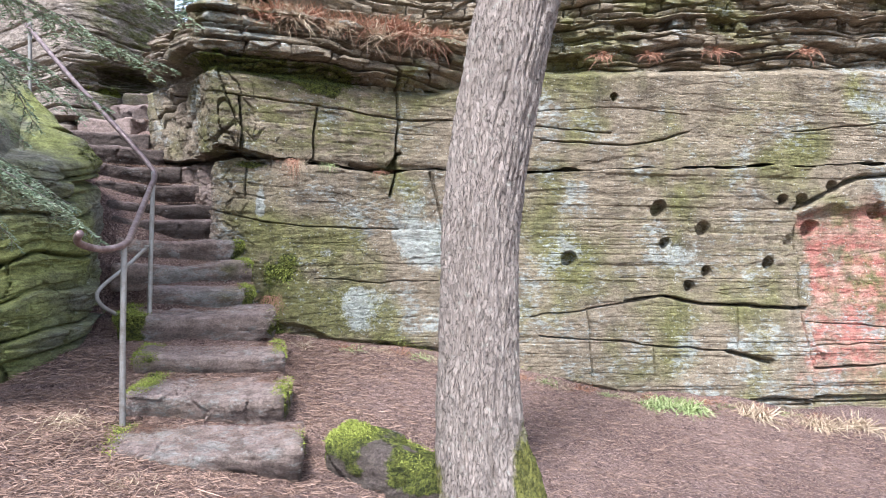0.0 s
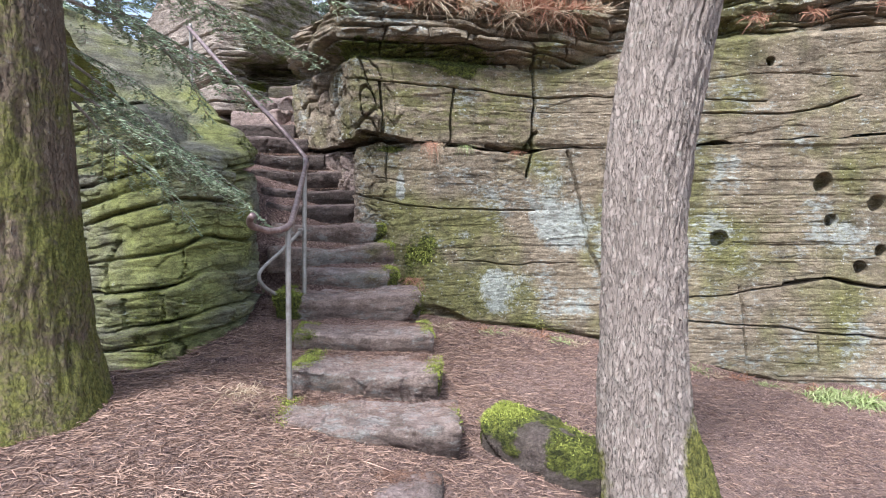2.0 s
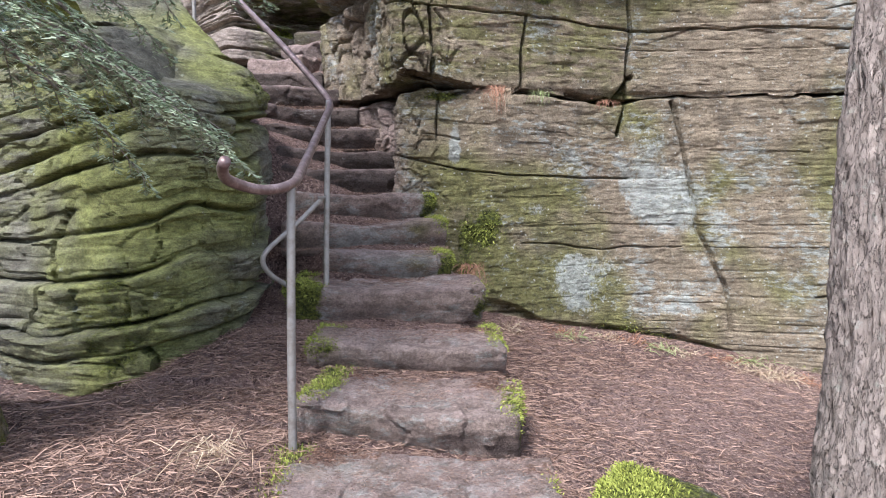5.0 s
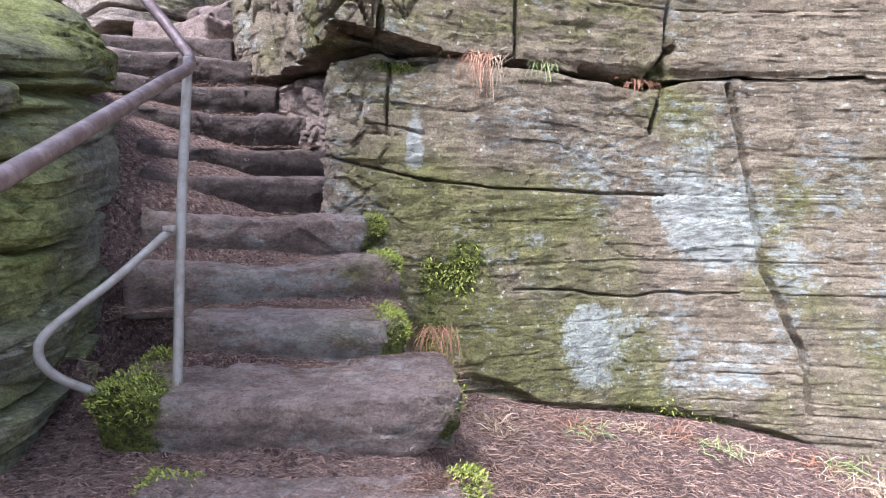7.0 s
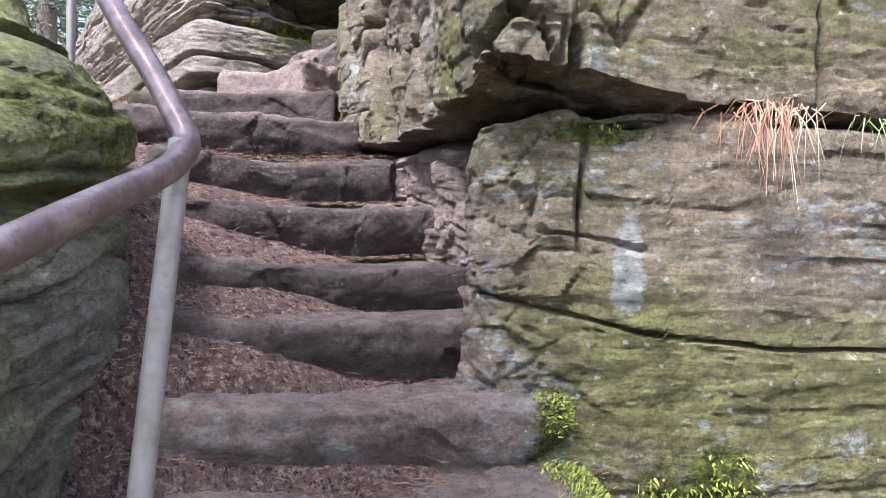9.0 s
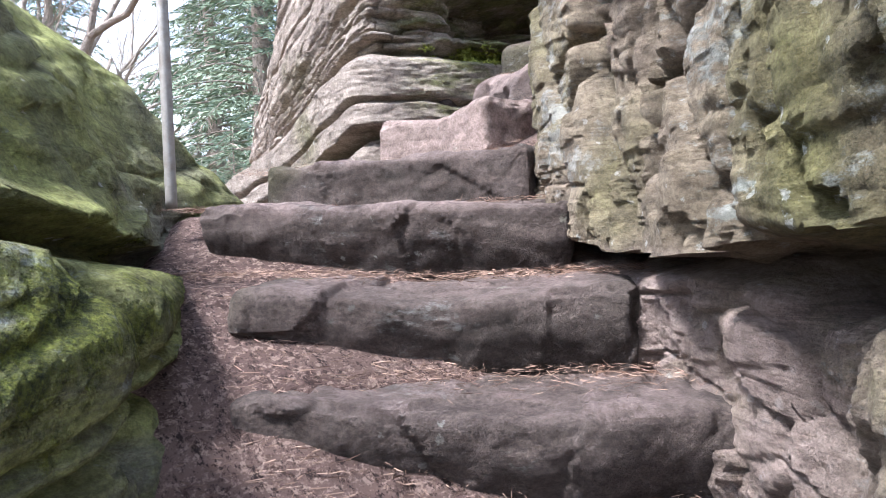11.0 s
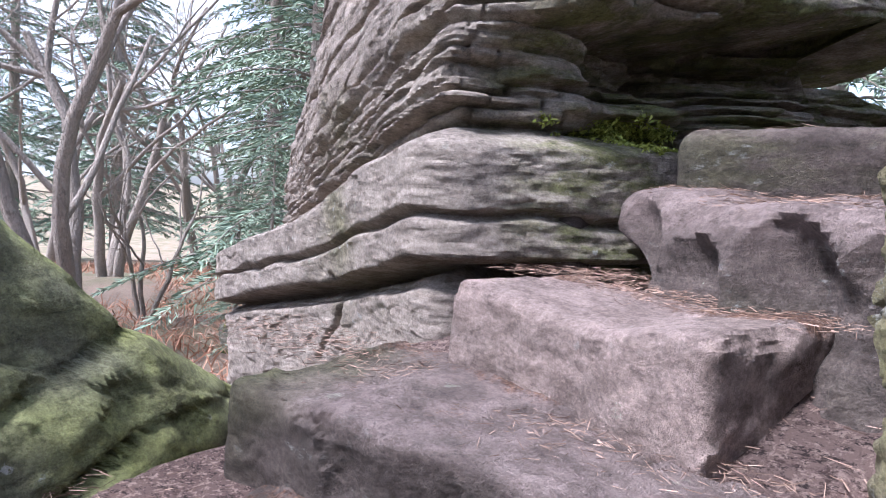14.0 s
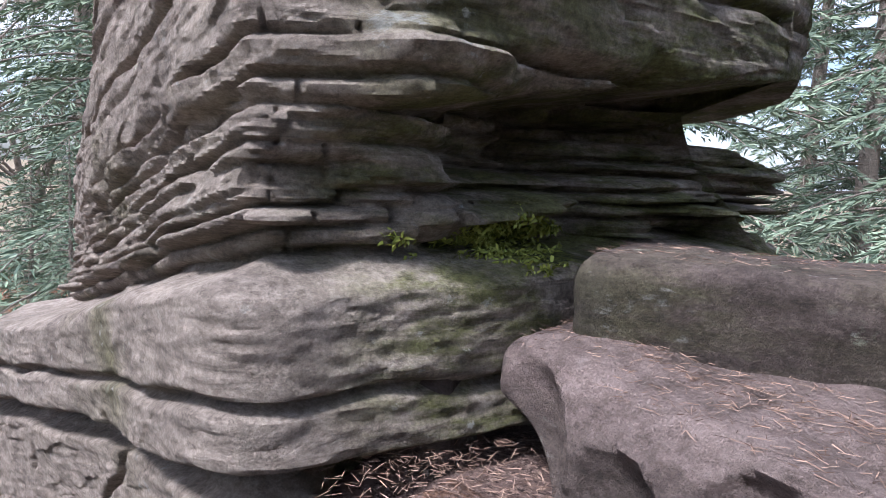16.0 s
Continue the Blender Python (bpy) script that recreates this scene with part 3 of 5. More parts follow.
WALL_CUTS = [
    ([(-0.95, 2.10), (-0.55, 2.03), (-0.42, 2.25)], 0.04, 0.16),
    ([(-0.45, 3.2), (-0.44, 2.1), (-0.5, 1.75)], 0.020, 0.15), ([(-1.30, 2.72), (-1.33, 2.1)], 0.018, 0.13), ([(-2.02, 2.72), (-1.98, 2.15)], 0.020, 0.14),
    ([(-2.4, 2.76), (-1.6, 2.72), (-0.4, 2.66), (0.6, 2.7), (2.2, 2.62)], 0.012, 0.06), ([(-2.4, 1.55), (-1.8, 1.42), (-1.0, 1.38), (-0.4, 1.36)], 0.010, 0.05),
    ([(-1.3, 0.80), (-0.6, 0.74), (0.1, 0.76)], 0.008, 0.035), ([(-0.05, 2.05), (0.10, 1.5), (0.22, 0.9), (0.45, 0.4), (0.5, 0.0)], 0.025, 0.07),
    ([(2.4, 0.54), (2.9, 0.60), (3.4, 0.52), (4.0, 0.50), (4.8, 0.47)], 0.028, 0.20), ([(1.2, 0.35), (1.8, 0.42), (2.5, 0.54)], 0.012, 0.06),
    ([(1.3, 0.12), (2.2, 0.06), (3.3, -0.03), (3.75, -0.05)], 0.014, 0.08), ([(3.7, -0.06), (4.3, -0.2)], 0.05, 0.15), ([(1.9, 0.5), (1.93, -0.5)], 0.013, 0.06),
    ([(2.72, 0.0), (2.72, -0.4)], 0.010, 0.05), ([(3.88, 0.48), (3.84, -0.05)], 0.012, 0.07), ([(1.3, 2.5), (2.4, 2.48), (2.85, 2.55), (3.2, 2.68)], 0.014, 0.07),
    ([(1.2, 2.85), (2.2, 2.95), (3.2, 2.9)], 0.008, 0.03), ([(4.6, 2.75), (6.4, 2.95)], 0.012, 0.05), ([(4.7, 1.75), (5.2, 2.0), (5.6, 2.2), (6.4, 2.25)], 0.04, 0.18),
    ([(-2.62, 3.0), (-2.72, 2.6), (-2.88, 2.25)], 0.03, 0.14), ([(-3.05, 3.2), (-3.1, 2.6), (-3.0, 2.2)], 0.03, 0.14), ([(-2.88, 2.95), (-2.95, 2.5), (-2.78, 2.2)], 0.018, 0.08), ([(-3.3, 2.6), (-3.0, 2.75), (-2.6, 3.0)], 0.03, 0.14),
    ([(-2.9, 2.42), (-2.45, 2.72)], 0.016, 0.08), ([(-2.0, 2.1), (-1.98, 1.66)], 0.012, 0.05), ([(-2.1, 1.72), (-1.8, 1.68)], 0.010, 0.025), ([(4.76, 1.6), (4.7, 0.5), (4.8, -0.3)], 0.012, 0.05),
    ([(4.8, 0.30), (6.4, 0.22)], 0.01, 0.05), ([(4.8, 0.0), (6.4, 0.05)], 0.012, 0.05), ([(4.9, -0.28), (6.4, -0.2)], 0.02, 0.1),
]
HOLES = [(2.85, 1.70, 0.10), (3.46, 1.46, 0.11), (2.93, 1.26, 0.075), (3.5, 0.91, 0.075), (3.25, 0.72, 0.085), (1.69, 1.04, 0.10), (4.34, 1.03, 0.085), (4.52, 1.85, 0.08), (4.78, 1.86, 0.10), (5.2, 2.05, 0.08), (5.88, 1.75, 0.12), (2.22, 3.08, 0.05), (4.95, 1.5, 0.12)]


def wall_shape(u, x, y, z):
    p = np.stack([x, y, z], 1)
    warp = 0.03 * fbm(np.stack([u * 0.4, z * 0.3, z * 0], 1), 2, 21) - 0.012 * u
    flat = smooth(-2.1, -1.6, x)
    o = big_beds(u, z + warp, 0.010, 0.008, 0.7, 0.7) * 0.5 * (0.2 + 0.8 * flat) + thin_beds(u, z + warp * 0.8, 0.009, 0.007, 0.6, 1.5) * (0.2 + 0.8 * flat) * smooth(-0.6, 0.6, vnoise(np.stack([u * 0.6, z * 0.8, z * 0], 1), 33) + 0.25)
    o = o + 0.035 * fbm(p * 0.8, 2, 6) + 0.004 * fbm(p * 6, 3, 7) + 0.006 * facets(np.stack([u * 1.1, (z + warp) * 4.5], 1), 71, 0.5, 0.5, 0.03) + 0.0045 * facets(np.stack([u * 3.5, (z + warp) * 18.0], 1), 72, 0.6, 0.4, 0.05) + 0.005 * fbm(p * np.array([18, 18, 40]), 2, 8)
    o = o + np.clip((1.2 - z) / 1.7, 0, 1.3) * (0.10 + 0.30 * smooth(-0.2, 1.5, x))
    # the broken corner by the stair: upright ribs above the seam, pitted rock below it
    corner = smooth(-1.75, -2.15, x)
    ribs = facets(np.stack([u * 2.7 + 0.9 * z, z * 1.3], 1), 27, 0.7, 1.5, 0.045)
    slots = np.clip(0.5 - np.abs(fbm(np.stack([u * 7 + z, z * 1.6], 1) @ np.eye(2, 3), 2, 26)) * 7.0, 0, 1)
    chips = facets(np.stack([u * 12, z * 6.5], 1), 28, 0.9, 0.4, 0.08)
    o = o + corner * smooth(2.05, 2.12, z) * smooth(3.15, 2.95, z) * (0.05 * ribs + 0.010 * chips - 0.16 * slots)
    o = o + corner * smooth(2.06, 2.0, z) * (0.022 * facets(np.stack([u * 6, z * 7], 1), 29, 0.9, 0.6) + 0.012 * chips)
    # the thin-bedded ledge above
    base = 3.02 + 0.36 * smooth(-0.2, 1.2, x) + 0.06 * np.clip(x - 1.5, 0, 5)
    lz = smooth(base - 0.05, base + 0.06, z)
    o = o + lz * (ledge_beds(u, z - 0.06 * np.clip(x, 0, 5) + 0.10 * fbm(np.stack([u * 0.7, z * 0, z * 0], 1), 3, 3), 0.19, 0.012, 1.5, 1.9, 0.5) * 1.1 - 0.05 + 0.05 * facets(np.stack([u * 2.6, z * 13], 1), 31, 0.9, 0.3))
    o = o + 0.16 * lz * smooth(base + 0.75, base + 0.5, z) * smooth(0.6, -0.4, x) - 0.5 * smooth(base + 0.62, base + 0.72, z) * smooth(0.6, -0.2, x) - 0.12 * smooth(base + 0.2, base + 0.02, z) * smooth(base - 0.1, base, z)
    foot = -0.05 - 0.2 * np.clip(x + 1, -1, 4) + 0.20 + 0.06 * fbm(np.stack([u * 1.5, z * 0, z * 0], 1), 2, 61)
    o = o - smooth(foot + 0.04, foot - 0.03, z) * (0.07 - 2.5 * thin_beds(u, z * 0.8 + warp, 0.03, 0.01, 1.2, 2.5))
    for k, (pts, w, d) in enumerate(WALL_CUTS):
        o = o + cut(x, z, pts, w * 0.62, d, k)
    for hx, hz, r in HOLES:
        d = np.hypot((x - hx) * 1.0, (z - hz) * 0.95) * (1 + 0.25 * vnoise(np.stack([x * 9, z * 9, z * 0 + hx], 1), 3))
        o = o - 0.17 * smooth(r * 1.05, r * 0.65, d)
    edge = x - 4.78 + 0.25 * fbm(np.stack([x * 3, z * 3, z * 0], 1), 3, 17)
    o = o - 0.10 * smooth(-0.02, 0.04, edge) * smooth(1.75, 1.6, z + 0.15 * vnoise(np.stack([x * 4, z * 0, z * 0], 1), 18))
    return o


def wall_marks(p):
    x, z = p[:, 0], p[:, 2]
    n = fbm(p * 1.7, 3, 50)
    foot = -0.05 - 0.2 * np.clip(x + 1, 0, 4) + 0.15
    moss = 0.52 * (0.7 + 0.6 * n) * smooth(foot + 0.35, foot, z + 0.08 * n) * smooth(3.2, 1.0, x) + 0.55 * bump2(x, z, -1.58, 0.95, 0.30, 0.22) + 0.5 * bump2(x, z, -1.75, 0.45, 0.2, 0.4)
    moss = moss + 0.55 * smooth(-3.2, -2.4, x) * smooth(-0.3, -1.2, x) * smooth(2.85, 3.0, z) * smooth(3.3, 3.1, z) + 0.35 * bump2(x, z, -2.4, 3.5, 0.6, 0.15) + 0.6 * bump2(x, z, -1.95, 2.03, 0.25, 0.07) + 0.4 * bump2(x, z, -1.2, 2.85, 0.25, 0.1)
    algae = 0.9 * smooth(-2.5, -2.2, x) * smooth(0.0, -0.8, x) * smooth(2.1, 2.3, z) * smooth(3.1, 2.9, z) + 0.35 * smooth(0.8, 1.6, x) * smooth(2.0, 1.4, z) * smooth(0.4, 0.8, z) + 0.5 * bump2(x, z, 4.2, 2.9, 0.7, 0.5)
    pale = 0.47 * smooth(-0.75, -0.45, x + 0.15 * n) * smooth(0.12, -0.02, x - (1.95 - z) * 0.22) * smooth(0.72, 0.9, z) * smooth(2.06, 1.95, z + 0.1 * n) + 0.47 * smooth(-1.7, -1.3, x) * smooth(0.6, 0.2, x) * smooth(0.05, 0.2, z) * smooth(0.85, 0.65, z) + 0.42 * bump2(x, z, 3.2, 1.2, 0.6, 0.45) + 0.55 * bump2(x, z, 5.8, 3.1, 0.8, 0.6)
    pale = pale + 0.45 * smooth(1.0, 1.4, x) * smooth(4.5, 3.8, x) * bump2(x, z, x * 0 + 2.5, 0.0, 5, 0.16) + 0.35 * smooth(3.4, 3.7, z) * smooth(0.5, 1.5, x) + 0.55 * bump2(x, z, -1.85, 1.6, 0.08, 0.3) + 0.4 * bump2(x, z, -1.2, 1.1, 0.15, 0.1) + 0.30 * smooth(-2.2, -2.6, x) * smooth(2.1, 2.3, z) * (0.6 + 0.8 * n) + 0.3 * bump2(x, z, 1.9, 3.1, 0.5, 0.2)
    algae = algae + 0.6 * bump2(x, z, -2.15, 1.95, 0.35, 0.2)
    moss = moss + 0.30 * bump2(x, z, -1.35, 2.9, 0.35, 0.08)
    worn = 0.75 * smooth(-2.15, -2.5, x) * smooth(2.15, 2.0, z) + 0.25 * smooth(-2.4, -2.9, x) * smooth(2.1, 2.3, z)
    red = smooth(4.68, 4.86, x + 0.22 * n) * smooth(1.9, 1.5, z + 0.2 * n) * smooth(-0.7, -0.1, z)
    return {"moss": moss, "algae": algae, "worn": worn, "litter": 0.45 * smooth(foot + 0.12, foot - 0.1, z), "pale": pale * smooth(foot, foot + 0.15, z) * (0.7 + 0.6 * smooth(-0.6, 0.6, n)), "red": red}


def face_moss(name, p, amount, least, count, seed, label):
    """Short moss shoots where a rock face is green."""
    r = np.random.default_rng(seed)
    w = np.clip(amount + 0.25 * fbm(p * 9, 3, seed) - least, 0, 1)
    pick = r.choice(len(p), count, p=w / w.sum())
    V, F = blades(p[pick] + r.normal(0, 0.006, (count, 3)), np.array([0, -0.8, 0.1]) + r.normal(0, 0.6, (count, 3)), r.uniform(0.010, 0.028, count), r.uniform(0.004, 0.009, count), 0.3, r)
    tagged(new(name, mesh_from(name, V, F, M_MOSS, flat=True)), label, "moss", kind="stuff")


def seam_z(line, at_u, below):
    pts, u = spline(line, 0.05)
    x = np.interp(at_u, u, pts[:, 0])
    y = np.interp(at_u, u, pts[:, 1])
    x = np.where((y > 8.0) & (x < 0), -3.6, x)
    z = np.interp(x, *SEAM) + 0.02 * vnoise(np.stack([at_u * 3, at_u * 0, at_u * 0], 1), 19) + 0.012 * facets(np.stack([at_u * 5, at_u * 0], 1), 20)
    return z - np.interp(x, *GAP) * (1 + 0.35 * vnoise(np.stack([at_u * 4, at_u * 0, at_u * 0], 1), 23)) if below else z


v, f, at = rock_sheet(LOWER_LINE, -0.9, lambda u: seam_z(LOWER_LINE, u, True), 0.013, 0.011, wall_shape, 0.7, 0.03, 0.06, wall_marks)
thing("wall_rock_lower", mesh_from("wall_rock_lower", v, f, M_WALL, at, sharp=28), "lower bed of a long sandstone cliff with lichen, cracks and round holes", "cliff", "structure")
face_moss("wall_moss", v, at["moss"], 0.44, 9000, 5, "cushions of moss on the foot of the cliff")
v, f, at = rock_sheet(UPPER_LINE, lambda u: seam_z(UPPER_LINE, u, False), lambda u: 3.2 + 0.35 * smooth(2.6, 3.6, u) + 1.2 * smooth(4.2, 5.2, u), 0.013, 0.011, wall_shape, 1.4, 0.10, 0.1, wall_marks, 0.7)
thing("wall_rock_upper", mesh_from("wall_rock_upper", v, f, M_WALL, at, sharp=28), "upper bed of a long sandstone cliff, broken in upright ribs beside the steps", "cliff", "structure")

# ---------------------------------------------------------------- mossy rock on the other side of the stair
LEFT_LINE = [(-7.5, 6.0), (-5.6, 5.05), (-4.4, 4.72), (-3.6, 4.66), (-3.08, 4.82), (-2.86, 5.18), (-3.0, 5.65), (-3.24, 6.08), (-3.54, 6.40), (-3.92, 6.68), (-4.30, 6.88), (-4.56, 7.14), (-4.85, 7.55), (-5.3, 8.1)]
left_beds = Strata(31, -0.6, 3.6, 0.13, 0.40, 0.06)
left_thin = Strata(32, -0.6, 3.6, 0.04, 0.10, 0.014)
left_len = spline(LEFT_LINE, 0.05)


def left_top(u):
    x = np.interp(u, left_len[1], left_len[0][:, 0])
    y = np.interp(u, left_len[1], left_len[0][:, 1])
    front = 2.35 - 0.45 * smooth(-3.9, -3.2, x)
    back = np.interp(y, [5.0, 5.85, 6.3, 6.55, 6.8, 7.0, 7.3, 7.6, 8.1], [1.85, 2.0, 2.4, 2.9, 3.12, 3.12, 2.92, 2.52, 2.0])
    return np.where((y < 5.0) | (x < -5.0) & (y < 6.1), front, back)


def left_shape(u, x, y, z):
    p = np.stack([x, y, z], 1)
    zz = z - 0.13 * u + 0.14 * fbm(np.stack([u * 0.9, z * 0.6, z * 0], 1), 3, 9)
    side = smooth(5.6, 6.2, y)
    o = (left_beds(u, zz, 0.10, 0.014, 1.3, 0.9, 0.8) + left_thin(u, zz + 0.03 * fbm(np.stack([u * 2.5, z * 2, z * 0], 1), 2, 17), 0.006, 0.008, 1.2, 2.2, 0.3)) * (1 - 0.72 * side) + 0.09 * fbm(p * 1.0, 3, 12) + 0.008 * fbm(p * 7, 3, 13)
    o = o + 0.022 * facets(np.stack([u * 2.2, zz * 4.5], 1), 14, 0.9, 0.7) * (1 - 0.5 * side) + 0.008 * facets(np.stack([u * 8, zz * 15], 1), 15, 0.9, 0.4)
    o = o + 0.22 * np.clip(1.0 - z, 0, 1.3) * smooth(6.0, 5.2, y) - 0.28 * smooth(0.9, 2.3, z) * smooth(6.3, 5.4, y)
    o = o - 0.48 * np.clip(z - 2.1, 0, 1) * smooth(6.0, 6.5, y) - 0.12 * smooth(2.2, 2.3, z) * smooth(6.8, 6.4, y)
    o = o + 0.10 * smooth(2.15, 2.0, z) * smooth(5.9, 6.3, y)
    # the dark undercut and the split blocks beneath it
    lip = 2.20 - 0.22 * np.clip(y - 6.45, -0.6, 0.5)
    o = o - 0.17 * smooth(6.0, 6.25, y) * smooth(7.0, 6.8, y) * smooth(lip + 0.015, lip - 0.02, z) * smooth(lip - 0.10, lip - 0.05, z)
    return o + cut(y, z, [(5.6, 1.72), (6.2, 1.78), (6.75, 1.92)], 0.022, 0.14, 61) + cut(y, z, [(6.34, 2.1), (6.36, 1.75)], 0.018, 0.10, 62)


def left_marks(p):
    n = fbm(p * 1.5, 3, 60)
    up = smooth(1.2, 2.6, p[:, 2])
    return {"moss": 0.20 + 0.30 * n - (0.16 * smooth(5.8, 6.4, p[:, 1]) + 0.3 * smooth(6.4, 6.9, p[:, 1])) * smooth(2.1, 2.3, p[:, 2]) + 0.25 * bump2(p[:, 1], p[:, 2], 6.5, 2.0, 0.3, 0.10), "algae": np.clip(0.55 + 0.9 * n, 0, 1) * (1 - 0.35 * smooth(6.4, 7.0, p[:, 1])), "litter": 0 * n}


v, f, at = rock_sheet(LEFT_LINE, -0.3, left_top, 0.018, 0.015, left_shape, 0.8, 0.25, 0.2, left_marks)
thing("mossy_outcrop", mesh_from("mossy_outcrop", v, f, M_GREEN, at, sharp=32), "dark green mossy sandstone outcrop beside the stone steps", "rock", "structure")

# ---------------------------------------------------------------- the crag above the stair
CRAG_LINE = [(-9.6, 11.2), (-8.3, 9.8), (-7.4, 9.2), (-6.3, 8.72), (-5.5, 8.42), (-5.0, 8.24), (-4.74, 8.155), (-4.63, 8.19), (-4.53, 8.36), (-4.42, 8.6), (-4.3, 8.95), (-4.15, 9.35), (-4.0, 9.85), (-4.2, 10.5), (-5.2, 11.0)]
crag_big = Strata(41, 1.0, 5.2, 0.22, 0.48, 0.03)
crag_thin = Strata(42, 1.0, 5.2, 0.03, 0.085, 0.034)
crag_line = spline(CRAG_LINE, 0.05)


def crag_top(u):
    x = np.interp(u, crag_line[1], crag_line[0][:, 0])
    y = np.interp(u, crag_line[1], crag_line[0][:, 1])
    left = np.interp(x, [-9.5, -8.4, -7.7, -6.6, -6.0, -5.6], [1.6, 2.1, 3.05, 3.55, 4.2, 4.7])
    return np.where(y > 9.7, np.where(x > -5.5, 4.5, left), left)


def crag_shape(u, x, y, z):
    p = np.stack([x, y, z], 1)
    right = smooth(8.15, 8.45, y) * smooth(-5.2, -4.6, x)
    zz = z + 0.03 * fbm(np.stack([u * 0.9, z * 0, z * 0], 1), 3, 5) + 0.23 * np.clip(-4.72 - x, 0, 3.2) * (1 - right)
    band = smooth(3.02, 3.06, zz) * smooth(3.56, 3.48, zz)
    massive = smooth(2.62, 2.66, zz) * smooth(3.06, 3.0, zz)
    o = crag_big(u, zz, 0.02, 0.012, 0.6, 0.8, 0.25) * (1 - 0.6 * band) * (1 - 0.8 * massive) + 0.04 * fbm(p * 1.3, 3, 44) + 0.004 * fbm(p * 8, 3, 45) + 0.010 * facets(np.stack([u * 1.8, zz * 5], 1), 48, 0.8, 0.3) * (1 - band) * (0.35 + 0.65 * right) + 0.006 * facets(np.stack([u * 6, zz * 17], 1), 49, 0.9, 0.4) * (1 - 0.6 * massive) + 0.004 * fbm(p * np.array([20, 20, 60]), 2, 46)
    o = o + band * (crag_thin(u, zz, 0.06, 0.009, 1.4, 2.4, 0.7) * (1.1 + 1.3 * right * smooth(8.4, 8.9, y)) - 0.03 + 0.02 * facets(np.stack([u * 5, zz * 22], 1), 50, 0.9, 0.3) * (0.3 + 0.7 * right))
    slab = 3.36 + 0.14 * np.clip(y - 8.3, 0, 1.6)
    o = o - (0.08 + 0.30 * smooth(8.4, 9.0, y)) * right * smooth(slab - 0.30, slab - 0.12, zz) * smooth(slab + 0.02, slab - 0.01, zz) - 0.10 * right * band * fbm(np.stack([u * 3, z * 4, z * 0], 1), 3, 47)
    o = o + 0.08 * right * smooth(slab - 0.01, slab + 0.02, zz) - 0.06 * (1 - right) * smooth(2.9, 4.5, z)
    o = o + 0.09 * massive
    o = o + cut(u, zz, [(0, 2.63), (20, 2.63)], 0.022, 0.14, 91) + cut(u, zz, [(0, 2.86), (5, 2.79), (20, 2.80)], 0.012, 0.05, 92) + cut(u, zz, [(0, 3.78), (20, 3.72)], 0.014, 0.06, 93)
    o = o + cut(y, z, [(9.12, 3.5), (9.08, 3.12)], 0.05, 0.20, 94) * right
    o = o + cut(x, z, [(-5.45, 2.5), (-5.5, 2.3), (-5.7, 2.1)], 0.014, 0.09, 95) + cut(x, z, [(-6.3, 2.3), (-6.32, 2.0)], 0.012, 0.06, 96)
    o = o + 0.34 * smooth(-5.3, -7.2, x) * smooth(3.04, 2.95, zz) * (1 - right)
    o = o - 0.22 * right * smooth(2.70, 2.62, z) * smooth(8.2, 8.4, y)
    return o


def crag_marks(p):
    n = fbm(p * 1.6, 3, 70)
    x, y, z = p.T
    right = smooth(8.15, 8.45, y) * smooth(-5.2, -4.6, x)
    return {"moss": 0.68 * bump2(y, z, 8.85, 3.10, 0.32, 0.07) * right + 0.12 * n * right, "algae": right * np.clip(1.1 + 0.4 * n, 0, 1), "pale": 0.3 * bump2(x, z, -5.9, 3.2, 0.6, 0.2) + 0.25 * right * bump2(y, z, 8.4, 3.2, 0.3, 0.2), "worn": 0.25 * (1 - right)}


v, f, at = rock_sheet(CRAG_LINE, 0.7, crag_top, 0.012, 0.0085, crag_shape, 1.2, 0.07, 0.1, crag_marks)
face_moss("crag_moss", v, np.where(v[:, 2] > 2.9, at["moss"], 0), 0.38, 3500, 6, "moss in a damp corner of the crag")
thing("crag", mesh_from("crag", v, f, M_CRAG, at, sharp=32), "tall weathered sandstone crag in thin overhanging beds", "crag", "structure")


